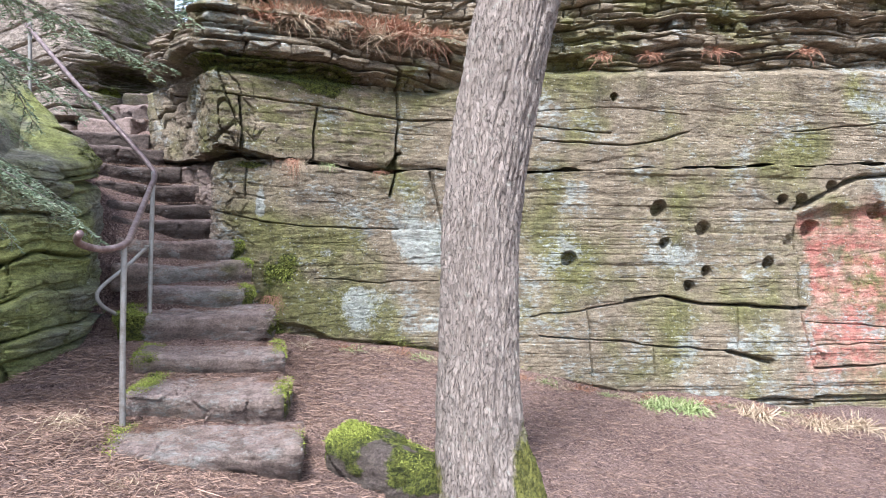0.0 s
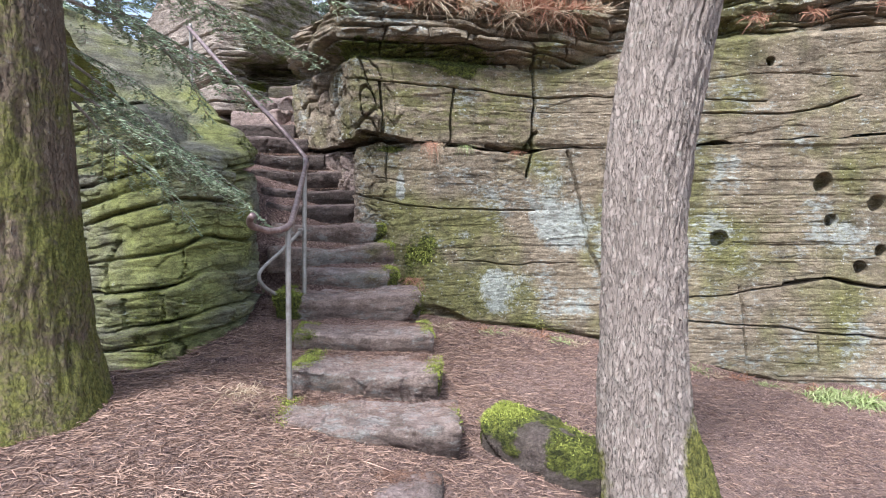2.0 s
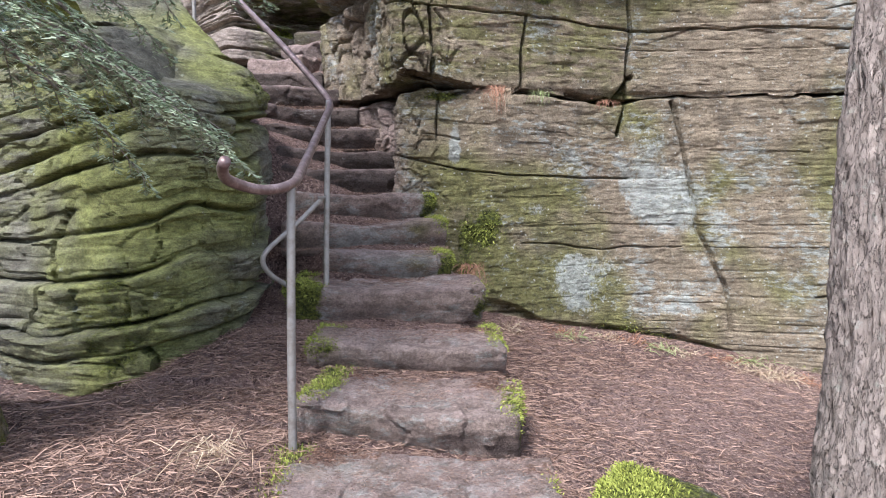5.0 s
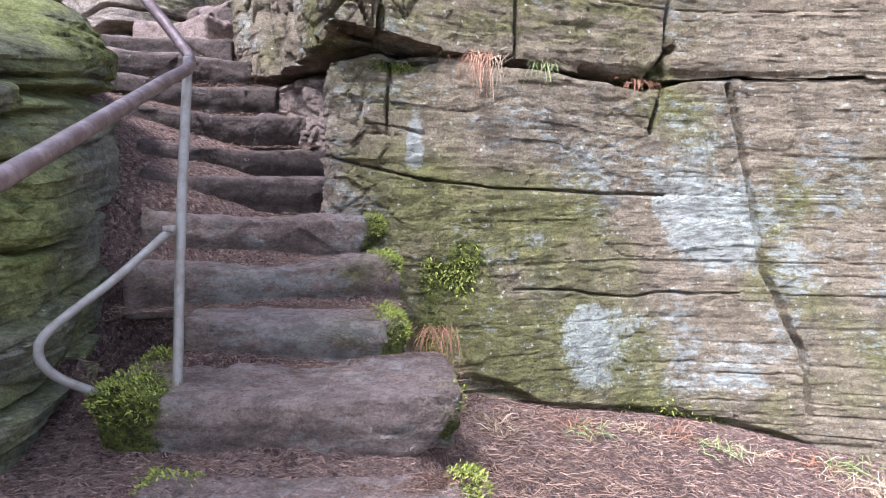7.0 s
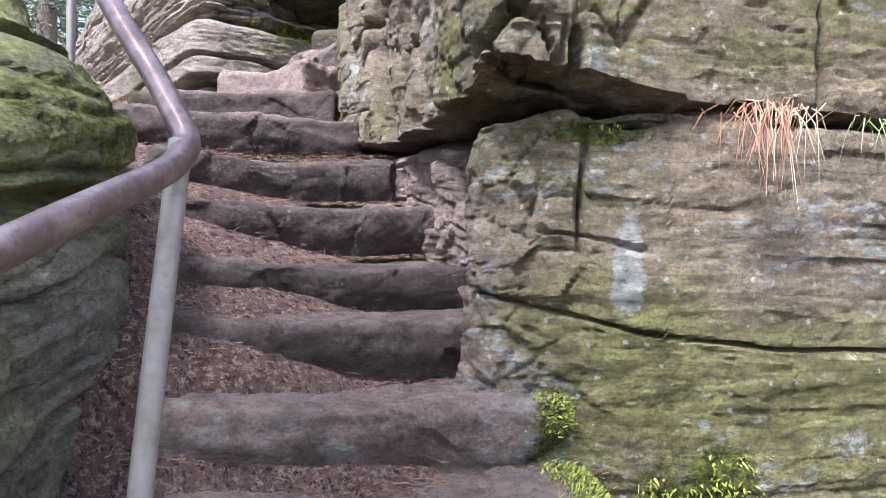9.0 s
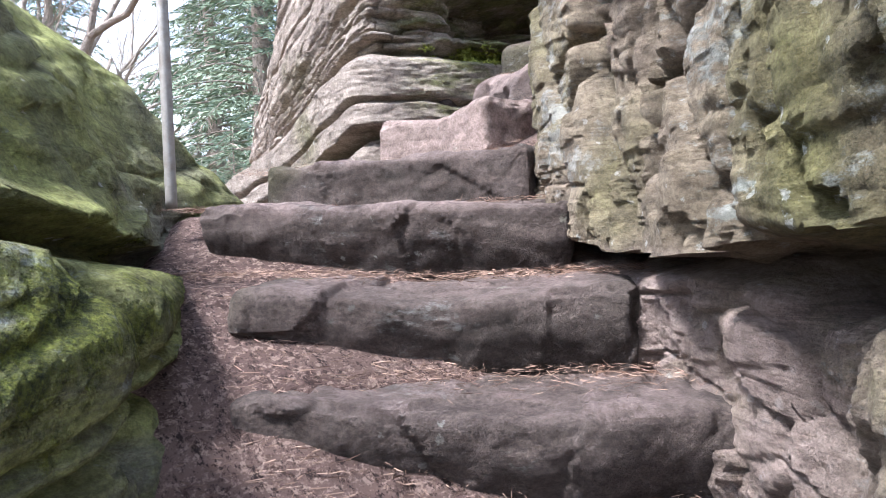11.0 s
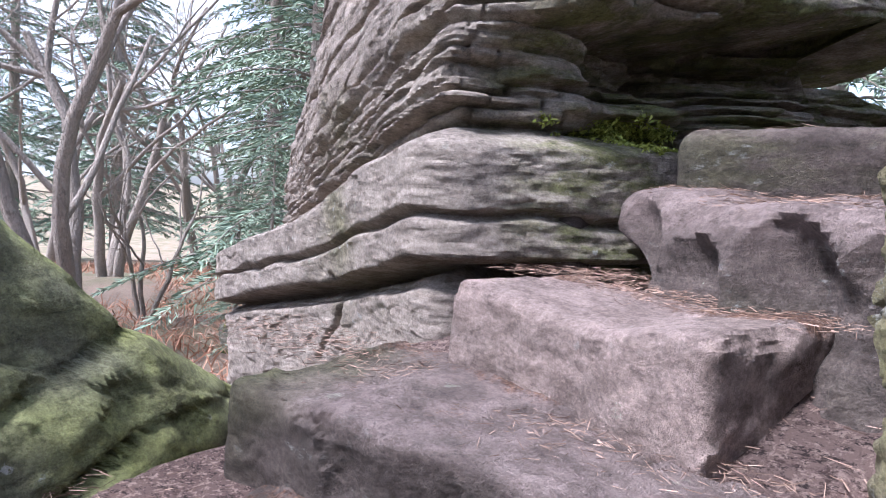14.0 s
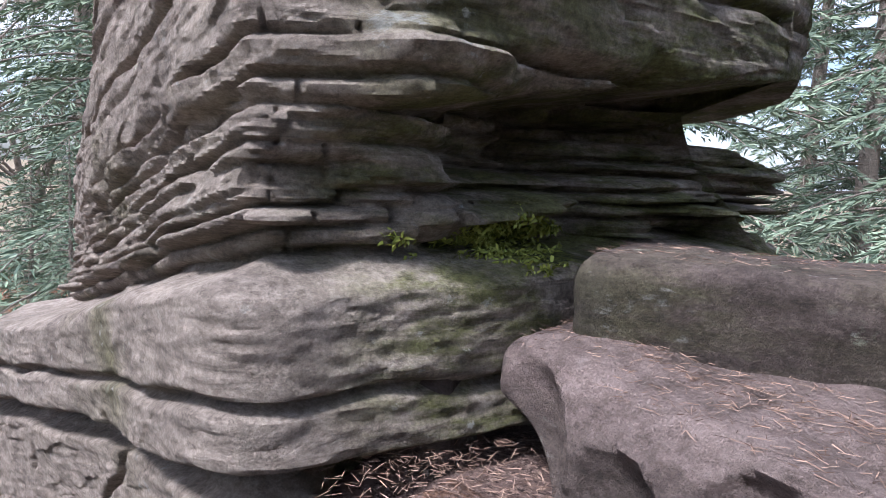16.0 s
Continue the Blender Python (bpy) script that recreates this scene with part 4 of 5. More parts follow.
# ---------------------------------------------------------------- stone steps
def step_stone(k, a, b, top, height, deep, material, label, dish=0.03, mossy=0.4, worn=0.8, over=0.0, category="step", name="stone_step", group="stone steps", rough=0.026, r=0.03, tilt=0.0):
    a, b = np.array(a), np.array(b)
    width = np.linalg.norm(b - a)
    ang = math.degrees(math.atan2(b[1] - a[1], b[0] - a[0]))
    mid = (a + b) / 2
    c, s = math.cos(radians(ang)), math.sin(radians(ang))
    at = np.array([mid[0] - s * deep / 2, mid[1] + c * deep / 2, top - height / 2])

    def shape(p):
        p = p.copy()
        up = smooth(-height * 0.1, height * 0.5, p[:, 2])
        p[:, 2] -= dish * up * np.exp(-((p[:, 0] / (0.33 * width)) ** 2)) * (0.6 + 0.4 * smooth(deep * 0.3, -deep * 0.5, p[:, 1]))
        front = smooth(0.1, -deep / 2, p[:, 1])
        wob = 0.035 * fbm(np.stack([p[:, 0] * 2.2 + k * 5, p[:, 2] * 0 + k, p[:, 2] * 0], 1), 3, k + 1)
        p[:, 1] += wob * front + over * front * smooth(height * 0.2, -height * 0.5, p[:, 2])
        p[:, 2] += 0.02 * fbm(np.stack([p[:, 0] * 1.8, p[:, 2] * 0 + k * 2, p[:, 2] * 0], 1), 2, k + 30) + tilt * p[:, 0]
        return p

    p, f = block((width, deep, height), 0.013, r, rough, k + 3, shape, 3.2, 0.009)
    n = fbm(p * 2.2 + k, 3, k)
    up = smooth(height * 0.25, height * 0.5, p[:, 2])
    left, right = smooth(-0.22, -0.42, p[:, 0] / width), smooth(0.30, 0.46, p[:, 0] / width)
    attrs = {
        "moss": mossy * ((0.0 if 3 < k < 7 else 0.72) * left + (0.85 if 3 < k < 7 else 0.40) * right) * (0.8 + 0.5 * n) + 0.10 * n,
        "worn": worn * up * smooth(0.50, 0.30, np.abs(p[:, 0]) / width) * (0.8 + 0.3 * n),
        "litter": up * smooth(0.0, deep * 0.35, p[:, 1] + deep * 0.1) * 0.55 + 0.2 * n,
    }
    ob = thing(name, mesh_from(name, p, f, material, attrs, sharp=25), label, category, group=group)
    ob.matrix_world = pose(*at, 0, 0, ang)
    if mossy > 0.45:
        moss_coat(ob, p, attrs["moss"], k)
    return ob


def moss_coat(ob, p, amount, seed, count=2600, length=0.014):
    """A cushion of short moss shoots where the stone is green."""
    r = np.random.default_rng(seed)
    w = np.clip(amount - 0.28, 0, 1) * smooth(0.0, 0.85, p[:, 2] / p[:, 2].max())
    if w.sum() < 1e-6:
        return
    pick = r.choice(len(p), count, p=w / w.sum())
    mid = (p.max(0) + p.min(0)) / 2
    half = (p.max(0) - p.min(0)) / 2
    way = ((p[pick] - mid) / half) ** 5 + np.array([0, 0, 0.4]) + r.normal(0, 0.45, (count, 3))
    V, F = blades(p[pick] + r.normal(0, 0.008, (count, 3)), way, r.uniform(0.6, 1.4, count) * length, r.uniform(0.003, 0.006, count), 0.1, r)
    tagged(part("moss_cushion", mesh_from("moss_cushion", V, F, M_MOSS, flat=True), ob, "short green moss"), kind="")


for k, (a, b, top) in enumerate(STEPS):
    # Upper steps take the stone with shade in its colour.
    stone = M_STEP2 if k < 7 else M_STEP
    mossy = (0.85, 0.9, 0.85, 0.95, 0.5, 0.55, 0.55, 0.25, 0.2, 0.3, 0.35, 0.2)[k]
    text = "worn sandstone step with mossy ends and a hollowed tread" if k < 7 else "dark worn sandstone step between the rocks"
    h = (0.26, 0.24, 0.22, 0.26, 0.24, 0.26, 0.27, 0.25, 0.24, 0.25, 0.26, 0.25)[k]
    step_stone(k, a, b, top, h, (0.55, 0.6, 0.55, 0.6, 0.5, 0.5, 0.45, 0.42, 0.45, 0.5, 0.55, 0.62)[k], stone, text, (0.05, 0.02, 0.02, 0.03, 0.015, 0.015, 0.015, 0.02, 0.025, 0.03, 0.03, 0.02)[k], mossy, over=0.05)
step_stone(20, (-4.62, 7.52), (-3.42, 7.68), 2.44, 0.25, 0.55, M_STEP, "thick rough sandstone block laid as a step", 0.02, 0.15, 0.7, rough=0.022)
step_stone(21, (-4.42, 8.00), (-3.72, 7.86), 2.665, 0.30, 0.42, M_PALE, "pale pink sandstone block with a chipped edge", 0.035, 0.1, 0.6, tilt=-0.02, rough=0.016)
step_stone(22, (-1.55, 2.9), (-0.75, 3.02), -0.09, 0.12, 0.55, M_STEP, "flat stone slab sunk in the forest floor", 0.0, 0.15, 0.9, name="flat_slab", category="stone", group="")


def boulder(name, at, size, ang, seed, material, label, marks, shape=None, category="rock", rough=0.05, r=0.2, step=0.018, scale=2.4, group=""):
    p, f = block(size, step, r, rough, seed, shape, scale, 0.008)
    ob = thing(name, mesh_from(name, p, f, material, marks(p), sharp=25), label, category, group=group)
    ob.matrix_world = pose(*at, 0, 0, ang)
    return ob


SCOOPS = [(-0.42, 0.02, 0.16, 0.11), (-0.16, -0.02, 0.15, 0.14), (0.10, 0.0, 0.17, 0.16), (0.36, -0.04, 0.18, 0.16), (-0.25, -0.20, 0.13, 0.10), (0.02, -0.22, 0.14, 0.12), (0.25, -0.25, 0.14, 0.12)]


def hollow(p):
    """Leaning front with sharp-rimmed hollows, as water leaves them."""
    p = p.copy()
    front = smooth(0.15, -0.25, p[:, 1])
    p[:, 1] += 0.24 * smooth(-0.22, 0.25, p[:, 2]) * front
    p[:, 0] += 0.55 * smooth(0.22, -0.28, p[:, 2]) * smooth(0.15, -0.6, p[:, 0])
    for x, z, r, d in SCOOPS:
        q = ((p[:, 0] - x) / r) ** 2 + ((p[:, 2] - z + 0.5 * (p[:, 0] - x)) / (r * 1.25)) ** 2
        p[:, 1] += d * np.clip(1 - q, 0, 1) * front
    p[:, 2] += 0.07 * p[:, 1] - 0.03 * p[:, 0] + 0.03 * fbm(np.stack([p[:, 0] * 2, p[:, 1] * 2, p[:, 2] * 0], 1), 2, 78)
    return p


boulder("sculpted_rock", (-3.74, 8.44, 2.645), (1.25, 0.75, 0.50), -27, 51, M_STEP, "hollowed pink sandstone boulder above the steps", lambda p: {"worn": 0.7 * smooth(0.1, 0.22, p[:, 2]), "litter": 0.35 * smooth(0.15, 0.24, p[:, 2]) * smooth(-0.1, 0.3, p[:, 1]), "moss": 0 * p[:, 0]}, hollow, r=0.05, rough=0.022)
boulder("bench_rock", (-3.19, 9.02, 2.955), (2.1, 0.5, 0.28), 6, 53, M_STEP, "long low sandstone ledge with chiselled marks", lambda p: {"moss": 0.30 * smooth(-0.6, -1.0, p[:, 0]), "algae": 0.5 * smooth(0.0, -0.8, p[:, 0]), "worn": 0.6 * smooth(0.1, 0.2, p[:, 2])}, r=0.05, rough=0.018)
boulder("wedged_stone", (-4.50, 8.58, 2.72), (0.16, 0.26, 0.46), 12, 55, M_STEP, "upright stone wedged in a gap of the crag", lambda p: {"moss": 0.2 + 0 * p[:, 0]}, r=0.04, rough=0.012)
boulder("small_stone", (-4.27, 8.32, 2.58), (0.13, 0.12, 0.13), 40, 56, M_PALE, "small stone lying in a dark gap", lambda p: {"moss": 0 * p[:, 0]}, r=0.05)
mb = boulder("mossy_boulder", (-0.26, 4.12, -0.13), (0.84, 0.42, 0.34), -22, 57, M_STEP, "low boulder with a coat of bright moss", lambda p: {"moss": 0.95 * smooth(-0.16, 0.06, p[:, 2]) * (0.7 + 0.7 * fbm(p * 3, 2, 3)), "algae": 0.15 + 0 * p[:, 0]}, lambda p: p - np.array([0, 0, 1.0]) * (0.28 * np.clip(p[:, :1] + 0.05, 0, 1) ** 1.2), r=0.12)
mp = np.zeros(len(mb.data.vertices) * 3)
mb.data.vertices.foreach_get("co", mp)
mp = mp.reshape(-1, 3)
moss_coat(mb, mp, 0.75 * smooth(-0.02, 0.12, mp[:, 2]) * (0.5 + fbm(mp * 3, 2, 3)), 99, 5000)
boulder("half_buried_stone", (-2.05, 2.55, -0.02), (0.26, 0.2, 0.2), 30, 58, M_GREEN, "small mossy stone half sunk in the needles", lambda p: {"moss": 0.5 + 0 * p[:, 0]}, r=0.08)
boulder("half_buried_stone", (-1.52, 2.75, -0.06), (0.16, 0.16, 0.16), 10, 59, M_GREEN, "small yellowish stone half sunk in the needles", lambda p: {"moss": 0.4 + 0 * p[:, 0]}, r=0.06)
boulder("far_boulder", (-9.6, 10.6, 1.15), (1.5, 0.9, 0.5), 30, 60, M_GREEN, "low mossy boulder beside the path", lambda p: {"moss": 0.45 + 0 * p[:, 0]}, r=0.2, step=0.05)

# ---------------------------------------------------------------- handrail
rail = tagged(new("handrail"), "bent steel handrail with worn brown paint beside the steps", "handrail")
low, _ = spline([(-2.02, 3.68, 1.36), (-2.07, 3.74, 1.33), (-2.09, 3.82, 1.29), (-2.04, 3.98, 1.255), (-2.0, 4.16, 1.28), (-2.06, 4.40, 1.36), (-2.34, 5.30, 1.69), (-2.45, 5.64, 1.82), (-2.54, 5.70, 1.93), (-2.88, 5.82, 2.26), (-3.58, 6.30, 2.82), (-4.34, 6.88, 3.44)], 0.03)
part("rail", tube_mesh("rail", low, np.full(len(low), 0.022), M_RAIL, 14), rail, "worn brown tube")


def bar(name, pts, r, material, parent, label=""):
    line, _ = spline(pts, 0.03)
    return part(name, tube_mesh(name, line, np.full(len(line), r), material, 10), parent, label)


bar("post", [(-1.97, 4.08, 0.05), (-1.98, 4.10, 0.6), (-2.0, 4.16, 1.29)], 0.019, M_POST, rail, "grey steel post")
bar("post", [(-2.42, 5.48, 0.55), (-2.44, 5.55, 1.2), (-2.47, 5.66, 1.85)], 0.019, M_POST, rail, "grey steel post")
bar("post", [(-4.34, 6.93, 2.25), (-4.34, 6.93, 2.9), (-4.34, 6.93, 3.49)], 0.019, M_POST, rail, "grey steel post")
bar("brace", [(-2.455, 5.52, 1.20), (-2.56, 5.34, 1.03), (-2.67, 5.17, 0.88), (-2.69, 5.14, 0.80), (-2.66, 5.18, 0.72), (-2.60, 5.28, 0.64)], 0.016, M_POST, rail, "curved steel brace")
bolt, bf = block((0.05, 0.03, 0.03), 0.01, 0.008, 0, 1)
b = part("bolt", mesh_from("bolt", bolt + np.array([-2.455, 5.50, 1.20]), bf, M_POST), rail, "steel bolt head")

# ---------------------------------------------------------------- trees
def bark_ridges(seed, amp, freq):
    def ridge(a, s):
        p = np.stack([np.cos(a) * freq, np.sin(a) * freq, np.full_like(a, s * 3.2)], 1)
        n = fbm(p, 3, seed, 0.6)
        return amp * (1 - 2.4 * np.abs(n)) + amp * 0.5 * fbm(p * np.array([3, 3, 6.0]), 2, seed + 4)
    return ridge


def trunk_line(pts, radii, step):
    line, s = spline(pts, step)
    zs = np.array([p[2] for p in pts])
    return line, np.interp(line[:, 2], zs, radii)


tree = tagged(new("tree"), "leaning broadleaf trunk with rough grey bark and a mossy foot", "tree")
line, rad = trunk_line([(0.42, 3.92, -0.7), (0.40, 3.90, -0.25), (0.32, 3.87, 0.2), (0.30, 3.85, 0.7), (0.29, 3.85, 1.4), (0.33, 3.85, 1.9), (0.42, 3.85, 2.5), (0.52, 3.85, 3.0), (0.85, 3.9, 4.5), (1.3, 4.0, 7.0)], [0.42, 0.34, 0.265, 0.235, 0.225, 0.23, 0.235, 0.235, 0.20, 0.14], 0.016)
part("trunk", tube_mesh("trunk", line, rad, M_BARK, 190, bark_ridges(3, 0.013, 8.0), {"moss": lambda p: 0.75 * smooth(0.5, -0.2, p[:, 2]) * smooth(0.3, 0.6, np.abs(p[:, 0] - 0.35) + 0.25) + 0.45 * smooth(0.9, 0.0, p[:, 2]) * smooth(0.42, 0.55, p[:, 0]) + 0.35 * bump2(p[:, 0], p[:, 2], 0.25, 2.4, 0.15, 0.3)}), tree)

tree2 = tagged(new("tree"), "thick conifer trunk coated with moss and pale lichen", "tree")
line, rad = trunk_line([(-3.30, 3.05, -0.3), (-3.28, 3.08, 0.15), (-3.24, 3.1, 0.7), (-3.24, 3.1, 1.3), (-3.26, 3.1, 2.2), (-3.3, 3.1, 4.0), (-3.4, 3.1, 7.0)], [0.84, 0.64, 0.46, 0.41, 0.38, 0.33, 0.25], 0.018)
part("trunk", tube_mesh("trunk", line, rad, M_MOSSBARK, 190, bark_ridges(8, 0.008, 9.0), {"moss": lambda p: 0.44 + 0.24 * smooth(1.8, 0.1, p[:, 2]) + 0.25 * vnoise(p * 2.5, 5)}), tree2)


def fir_spray(name, pts, parent, twig=0.30, needle=0.022, seed=0, density=1.0, mat=None):
    """One hanging fir branch: woody stem, side twigs and flat rows of needles."""
    r = np.random.default_rng(seed)
    line, s = spline(pts, 0.02)
    n = len(line)
    stems_v, stems_f, base = [], [], 0
    V, F, _ = tube(line, np.interp(s, [0, s[-1]], [0.010, 0.002]), 5)
    stems_v.append(V[:-2]); stems_f.append(F); base += len(V) - 2
    roots, ways = [], []
    tan = np.gradient(line, axis=0)
    tan /= np.linalg.norm(tan, axis=1)[:, None]
    step = max(1, int(2 / density))
    for k in range(int(n * 0.12), n, step):
        side = np.cross(tan[k], [0, 0, 1.0])
        side /= np.linalg.norm(side) + 1e-9
        for sg in (-1, 1):
            L = twig * (1.05 - k / n) * r.uniform(0.5, 1.1) + 0.04
            d = sg * side * r.uniform(0.6, 0.95) + tan[k] * r.uniform(0.5, 0.9) + np.array([0, 0, r.uniform(-0.35, 0.05)])
            d /= np.linalg.norm(d)
            t = np.linspace(0, 1, 5)[:, None]
            tw = line[k] + d * L * t + np.array([0, 0, -0.25 * L]) * t**2
            V, F, _ = tube(tw, np.linspace(0.003, 0.001, 5), 3)
            stems_v.append(V[:-2]); stems_f.append(F + base); base += len(V) - 2
            fan = [(line[k], d, L, 0.0)]
            across = np.cross(d, [0, 0, 1.0])
            for q in np.arange(0.15, 0.95, 0.13 / max(density, 0.5)):
                way = d * 0.75 + across * r.choice([-1, 1]) * r.uniform(0.5, 0.8) + np.array([0, 0, -0.15])
                fan.append((line[k] + d * L * q + np.array([0, 0, -0.25 * L]) * q * q, way / np.linalg.norm(way), L * 0.42 * (1.1 - q) + 0.02, q))
            for at, way, length, q in fan:
                m = max(2, int(length / (0.007 if needle < 0.03 else 0.02)))
                tt = r.uniform(0, 1, m)[:, None]
                roots.append(at + way * length * tt + np.array([0, 0, -0.25 * length]) * tt**2)
                wide = np.cross(way, [0, 0, 1.0])
                ways.append(wide * r.choice([-1, 1], m)[:, None] + way * r.uniform(0.4, 0.9, m)[:, None] + r.normal(0, 0.12, (m, 3)))
    roots, ways = np.vstack(roots), np.vstack(ways)
    V, F = blades(roots, ways, r.uniform(0.7, 1.2, len(roots)) * needle, np.full(len(roots), needle * 0.22), 0.0, r)
    ob = part(name, mesh_from(name, np.vstack(stems_v), np.vstack(stems_f), M_TWIG), parent, "fir branch")
    part("needles", mesh_from("needles", V, F, mat or M_FIR, flat=True), ob, "dark green fir needles")
    return ob


SPRAYS = [
    [(-3.0, 3.4, 2.25), (-2.85, 3.7, 2.05), (-2.6, 4.0, 1.75), (-2.35, 4.25, 1.50)], [(-3.05, 3.4, 2.2), (-2.95, 3.8, 2.0), (-2.75, 4.2, 1.75), (-2.5, 4.45, 1.5)],
    [(-3.0, 3.4, 2.6), (-2.75, 3.65, 2.5), (-2.45, 3.9, 2.3), (-2.25, 4.1, 2.1)], [(-3.0, 3.4, 2.9), (-2.6, 3.8, 2.8), (-2.2, 4.2, 2.62), (-1.95, 4.5, 2.45)],
    [(-3.2, 3.5, 2.8), (-3.0, 4.0, 2.65), (-2.7, 4.5, 2.45), (-2.45, 4.9, 2.25)], [(-3.4, 3.5, 2.5), (-3.3, 4.0, 2.4), (-3.1, 4.4, 2.2), (-2.95, 4.7, 1.95)],
    [(-2.9, 3.2, 3.0), (-2.4, 3.6, 2.95), (-1.9, 4.0, 2.85), (-1.6, 4.3, 2.75)], [(-3.3, 3.5, 3.1), (-3.0, 4.2, 2.95), (-2.6, 4.9, 2.8), (-2.2, 5.5, 2.7)],
    [(-2.9, 3.3, 2.0), (-2.8, 3.55, 1.75), (-2.7, 3.8, 1.55), (-2.62, 4.0, 1.30)],
    [(-3.0, 3.3, 2.12), (-2.75, 3.6, 1.90), (-2.5, 3.85, 1.68), (-2.22, 4.05, 1.42)], [(-2.75, 3.6, 1.88), (-2.55, 3.9, 1.66), (-2.40, 4.2, 1.48), (-2.32, 4.45, 1.30)],
    [(-3.0, 3.4, 2.75), (-2.8, 3.7, 2.55), (-2.65, 4.0, 2.3), (-2.6, 4.2, 2.05)],
]
# Unseen upper limbs, added to keep the sun off the outcrop's front.
for k in range(46):
    rr = np.random.default_rng(500 + k)
    a, z = rr.uniform(0, 2 * math.pi), 3.5 + 3.4 * k / 46
    L = rr.uniform(1.3, 2.3)
    d = np.array([math.cos(a), math.sin(a)])
    SPRAYS.append([(-3.3 + d[0] * L * t, 3.1 + d[1] * L * t, z + 0.1 * t - 0.5 * t * t) for t in (0.08, 0.4, 0.7, 1.0)])
for k, pts in enumerate(SPRAYS):
    fir_spray("branch", pts, tree2, 0.36 if k < 12 else 0.5, 0.028 if k < 12 else 0.045, 100 + k, 0.4 if k < 12 else 0.3)


def conifer(name, height, seed, label, mat):
    r = np.random.default_rng(seed)
    ob = tagged(new(name), label, "tree")
    line = np.stack([np.linspace(0, 0.2, 14), np.linspace(0, -0.1, 14), np.linspace(-0.4, height, 14)], 1)
    part("trunk", tube_mesh("trunk", line, np.linspace(0.20, 0.02, 14), M_TWIG, 9), ob)
    sv, sf, base, roots, ways = [], [], 0, [], []
    for z in np.arange(height * 0.10, height * 0.98, 0.23):
        for _ in range(4):
            a = r.uniform(0, 2 * math.pi)
            L = (0.32 * (height - z) ** 0.85 + 0.35) * r.uniform(0.55, 1.1)
            d = np.array([math.cos(a), math.sin(a), 0])
            t = np.linspace(0, 1, 6)[:, None]
            tw = np.array([0, 0, z]) + d * L * t + np.array([0, 0, 0.12 * L]) * t - np.array([0, 0, 0.38 * L]) * t**2
            V, F, _ = tube(tw, np.linspace(0.022, 0.004, 6), 4)
            sv.append(V[:-2]); sf.append(F + base); base += len(V) - 2
            m = int(L * 120)
            tt = r.uniform(0.18, 1, m)
            w = (1.1 - tt) * 0.5 * L * r.uniform(-1, 1, m) * 0.55
            sd = np.array([-d[1], d[0], 0])
            P = np.array([0, 0, z]) + d * (L * tt)[:, None] + np.array([0, 0, 0.12 * L]) * tt[:, None] - np.array([0, 0, 0.38 * L]) * (tt**2)[:, None] + sd * w[:, None] + np.array([0, 0, -1.0]) * (np.abs(w) * 0.35)[:, None]
            roots.append(P)
            ways.append(d + sd * np.sign(w)[:, None] * 0.9 + r.normal(0, 0.35, (m, 3)) + np.array([0, 0, -0.25]))
    roots, ways = np.vstack(roots), np.vstack(ways)
    part("branchwork", mesh_from("branchwork", np.vstack(sv), np.vstack(sf), M_TWIG), ob)
    V, F = blades(roots, ways, r.uniform(0.07, 0.16, len(roots)), r.uniform(0.012, 0.024, len(roots)), 0.15, r)
    part("crown", mesh_from("crown", V, F, mat, flat=True), ob)
    return ob


def on_ground(x, y):
    return float(ground_z(np.array([float(x)]), np.array([float(y)]))[0])


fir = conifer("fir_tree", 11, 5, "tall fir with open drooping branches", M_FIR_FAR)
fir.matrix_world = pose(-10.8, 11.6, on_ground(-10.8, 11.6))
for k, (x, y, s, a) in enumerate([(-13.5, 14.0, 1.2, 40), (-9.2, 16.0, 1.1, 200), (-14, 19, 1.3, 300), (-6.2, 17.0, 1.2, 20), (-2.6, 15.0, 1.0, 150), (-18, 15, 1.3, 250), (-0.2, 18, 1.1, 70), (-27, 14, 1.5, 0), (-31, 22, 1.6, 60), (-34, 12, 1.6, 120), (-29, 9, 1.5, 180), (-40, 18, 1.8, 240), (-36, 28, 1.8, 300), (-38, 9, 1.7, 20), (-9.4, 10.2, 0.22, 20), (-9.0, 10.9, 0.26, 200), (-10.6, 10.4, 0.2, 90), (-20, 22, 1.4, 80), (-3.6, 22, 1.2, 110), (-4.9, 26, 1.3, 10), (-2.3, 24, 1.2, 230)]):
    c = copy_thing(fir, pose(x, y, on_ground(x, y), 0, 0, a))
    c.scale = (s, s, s)


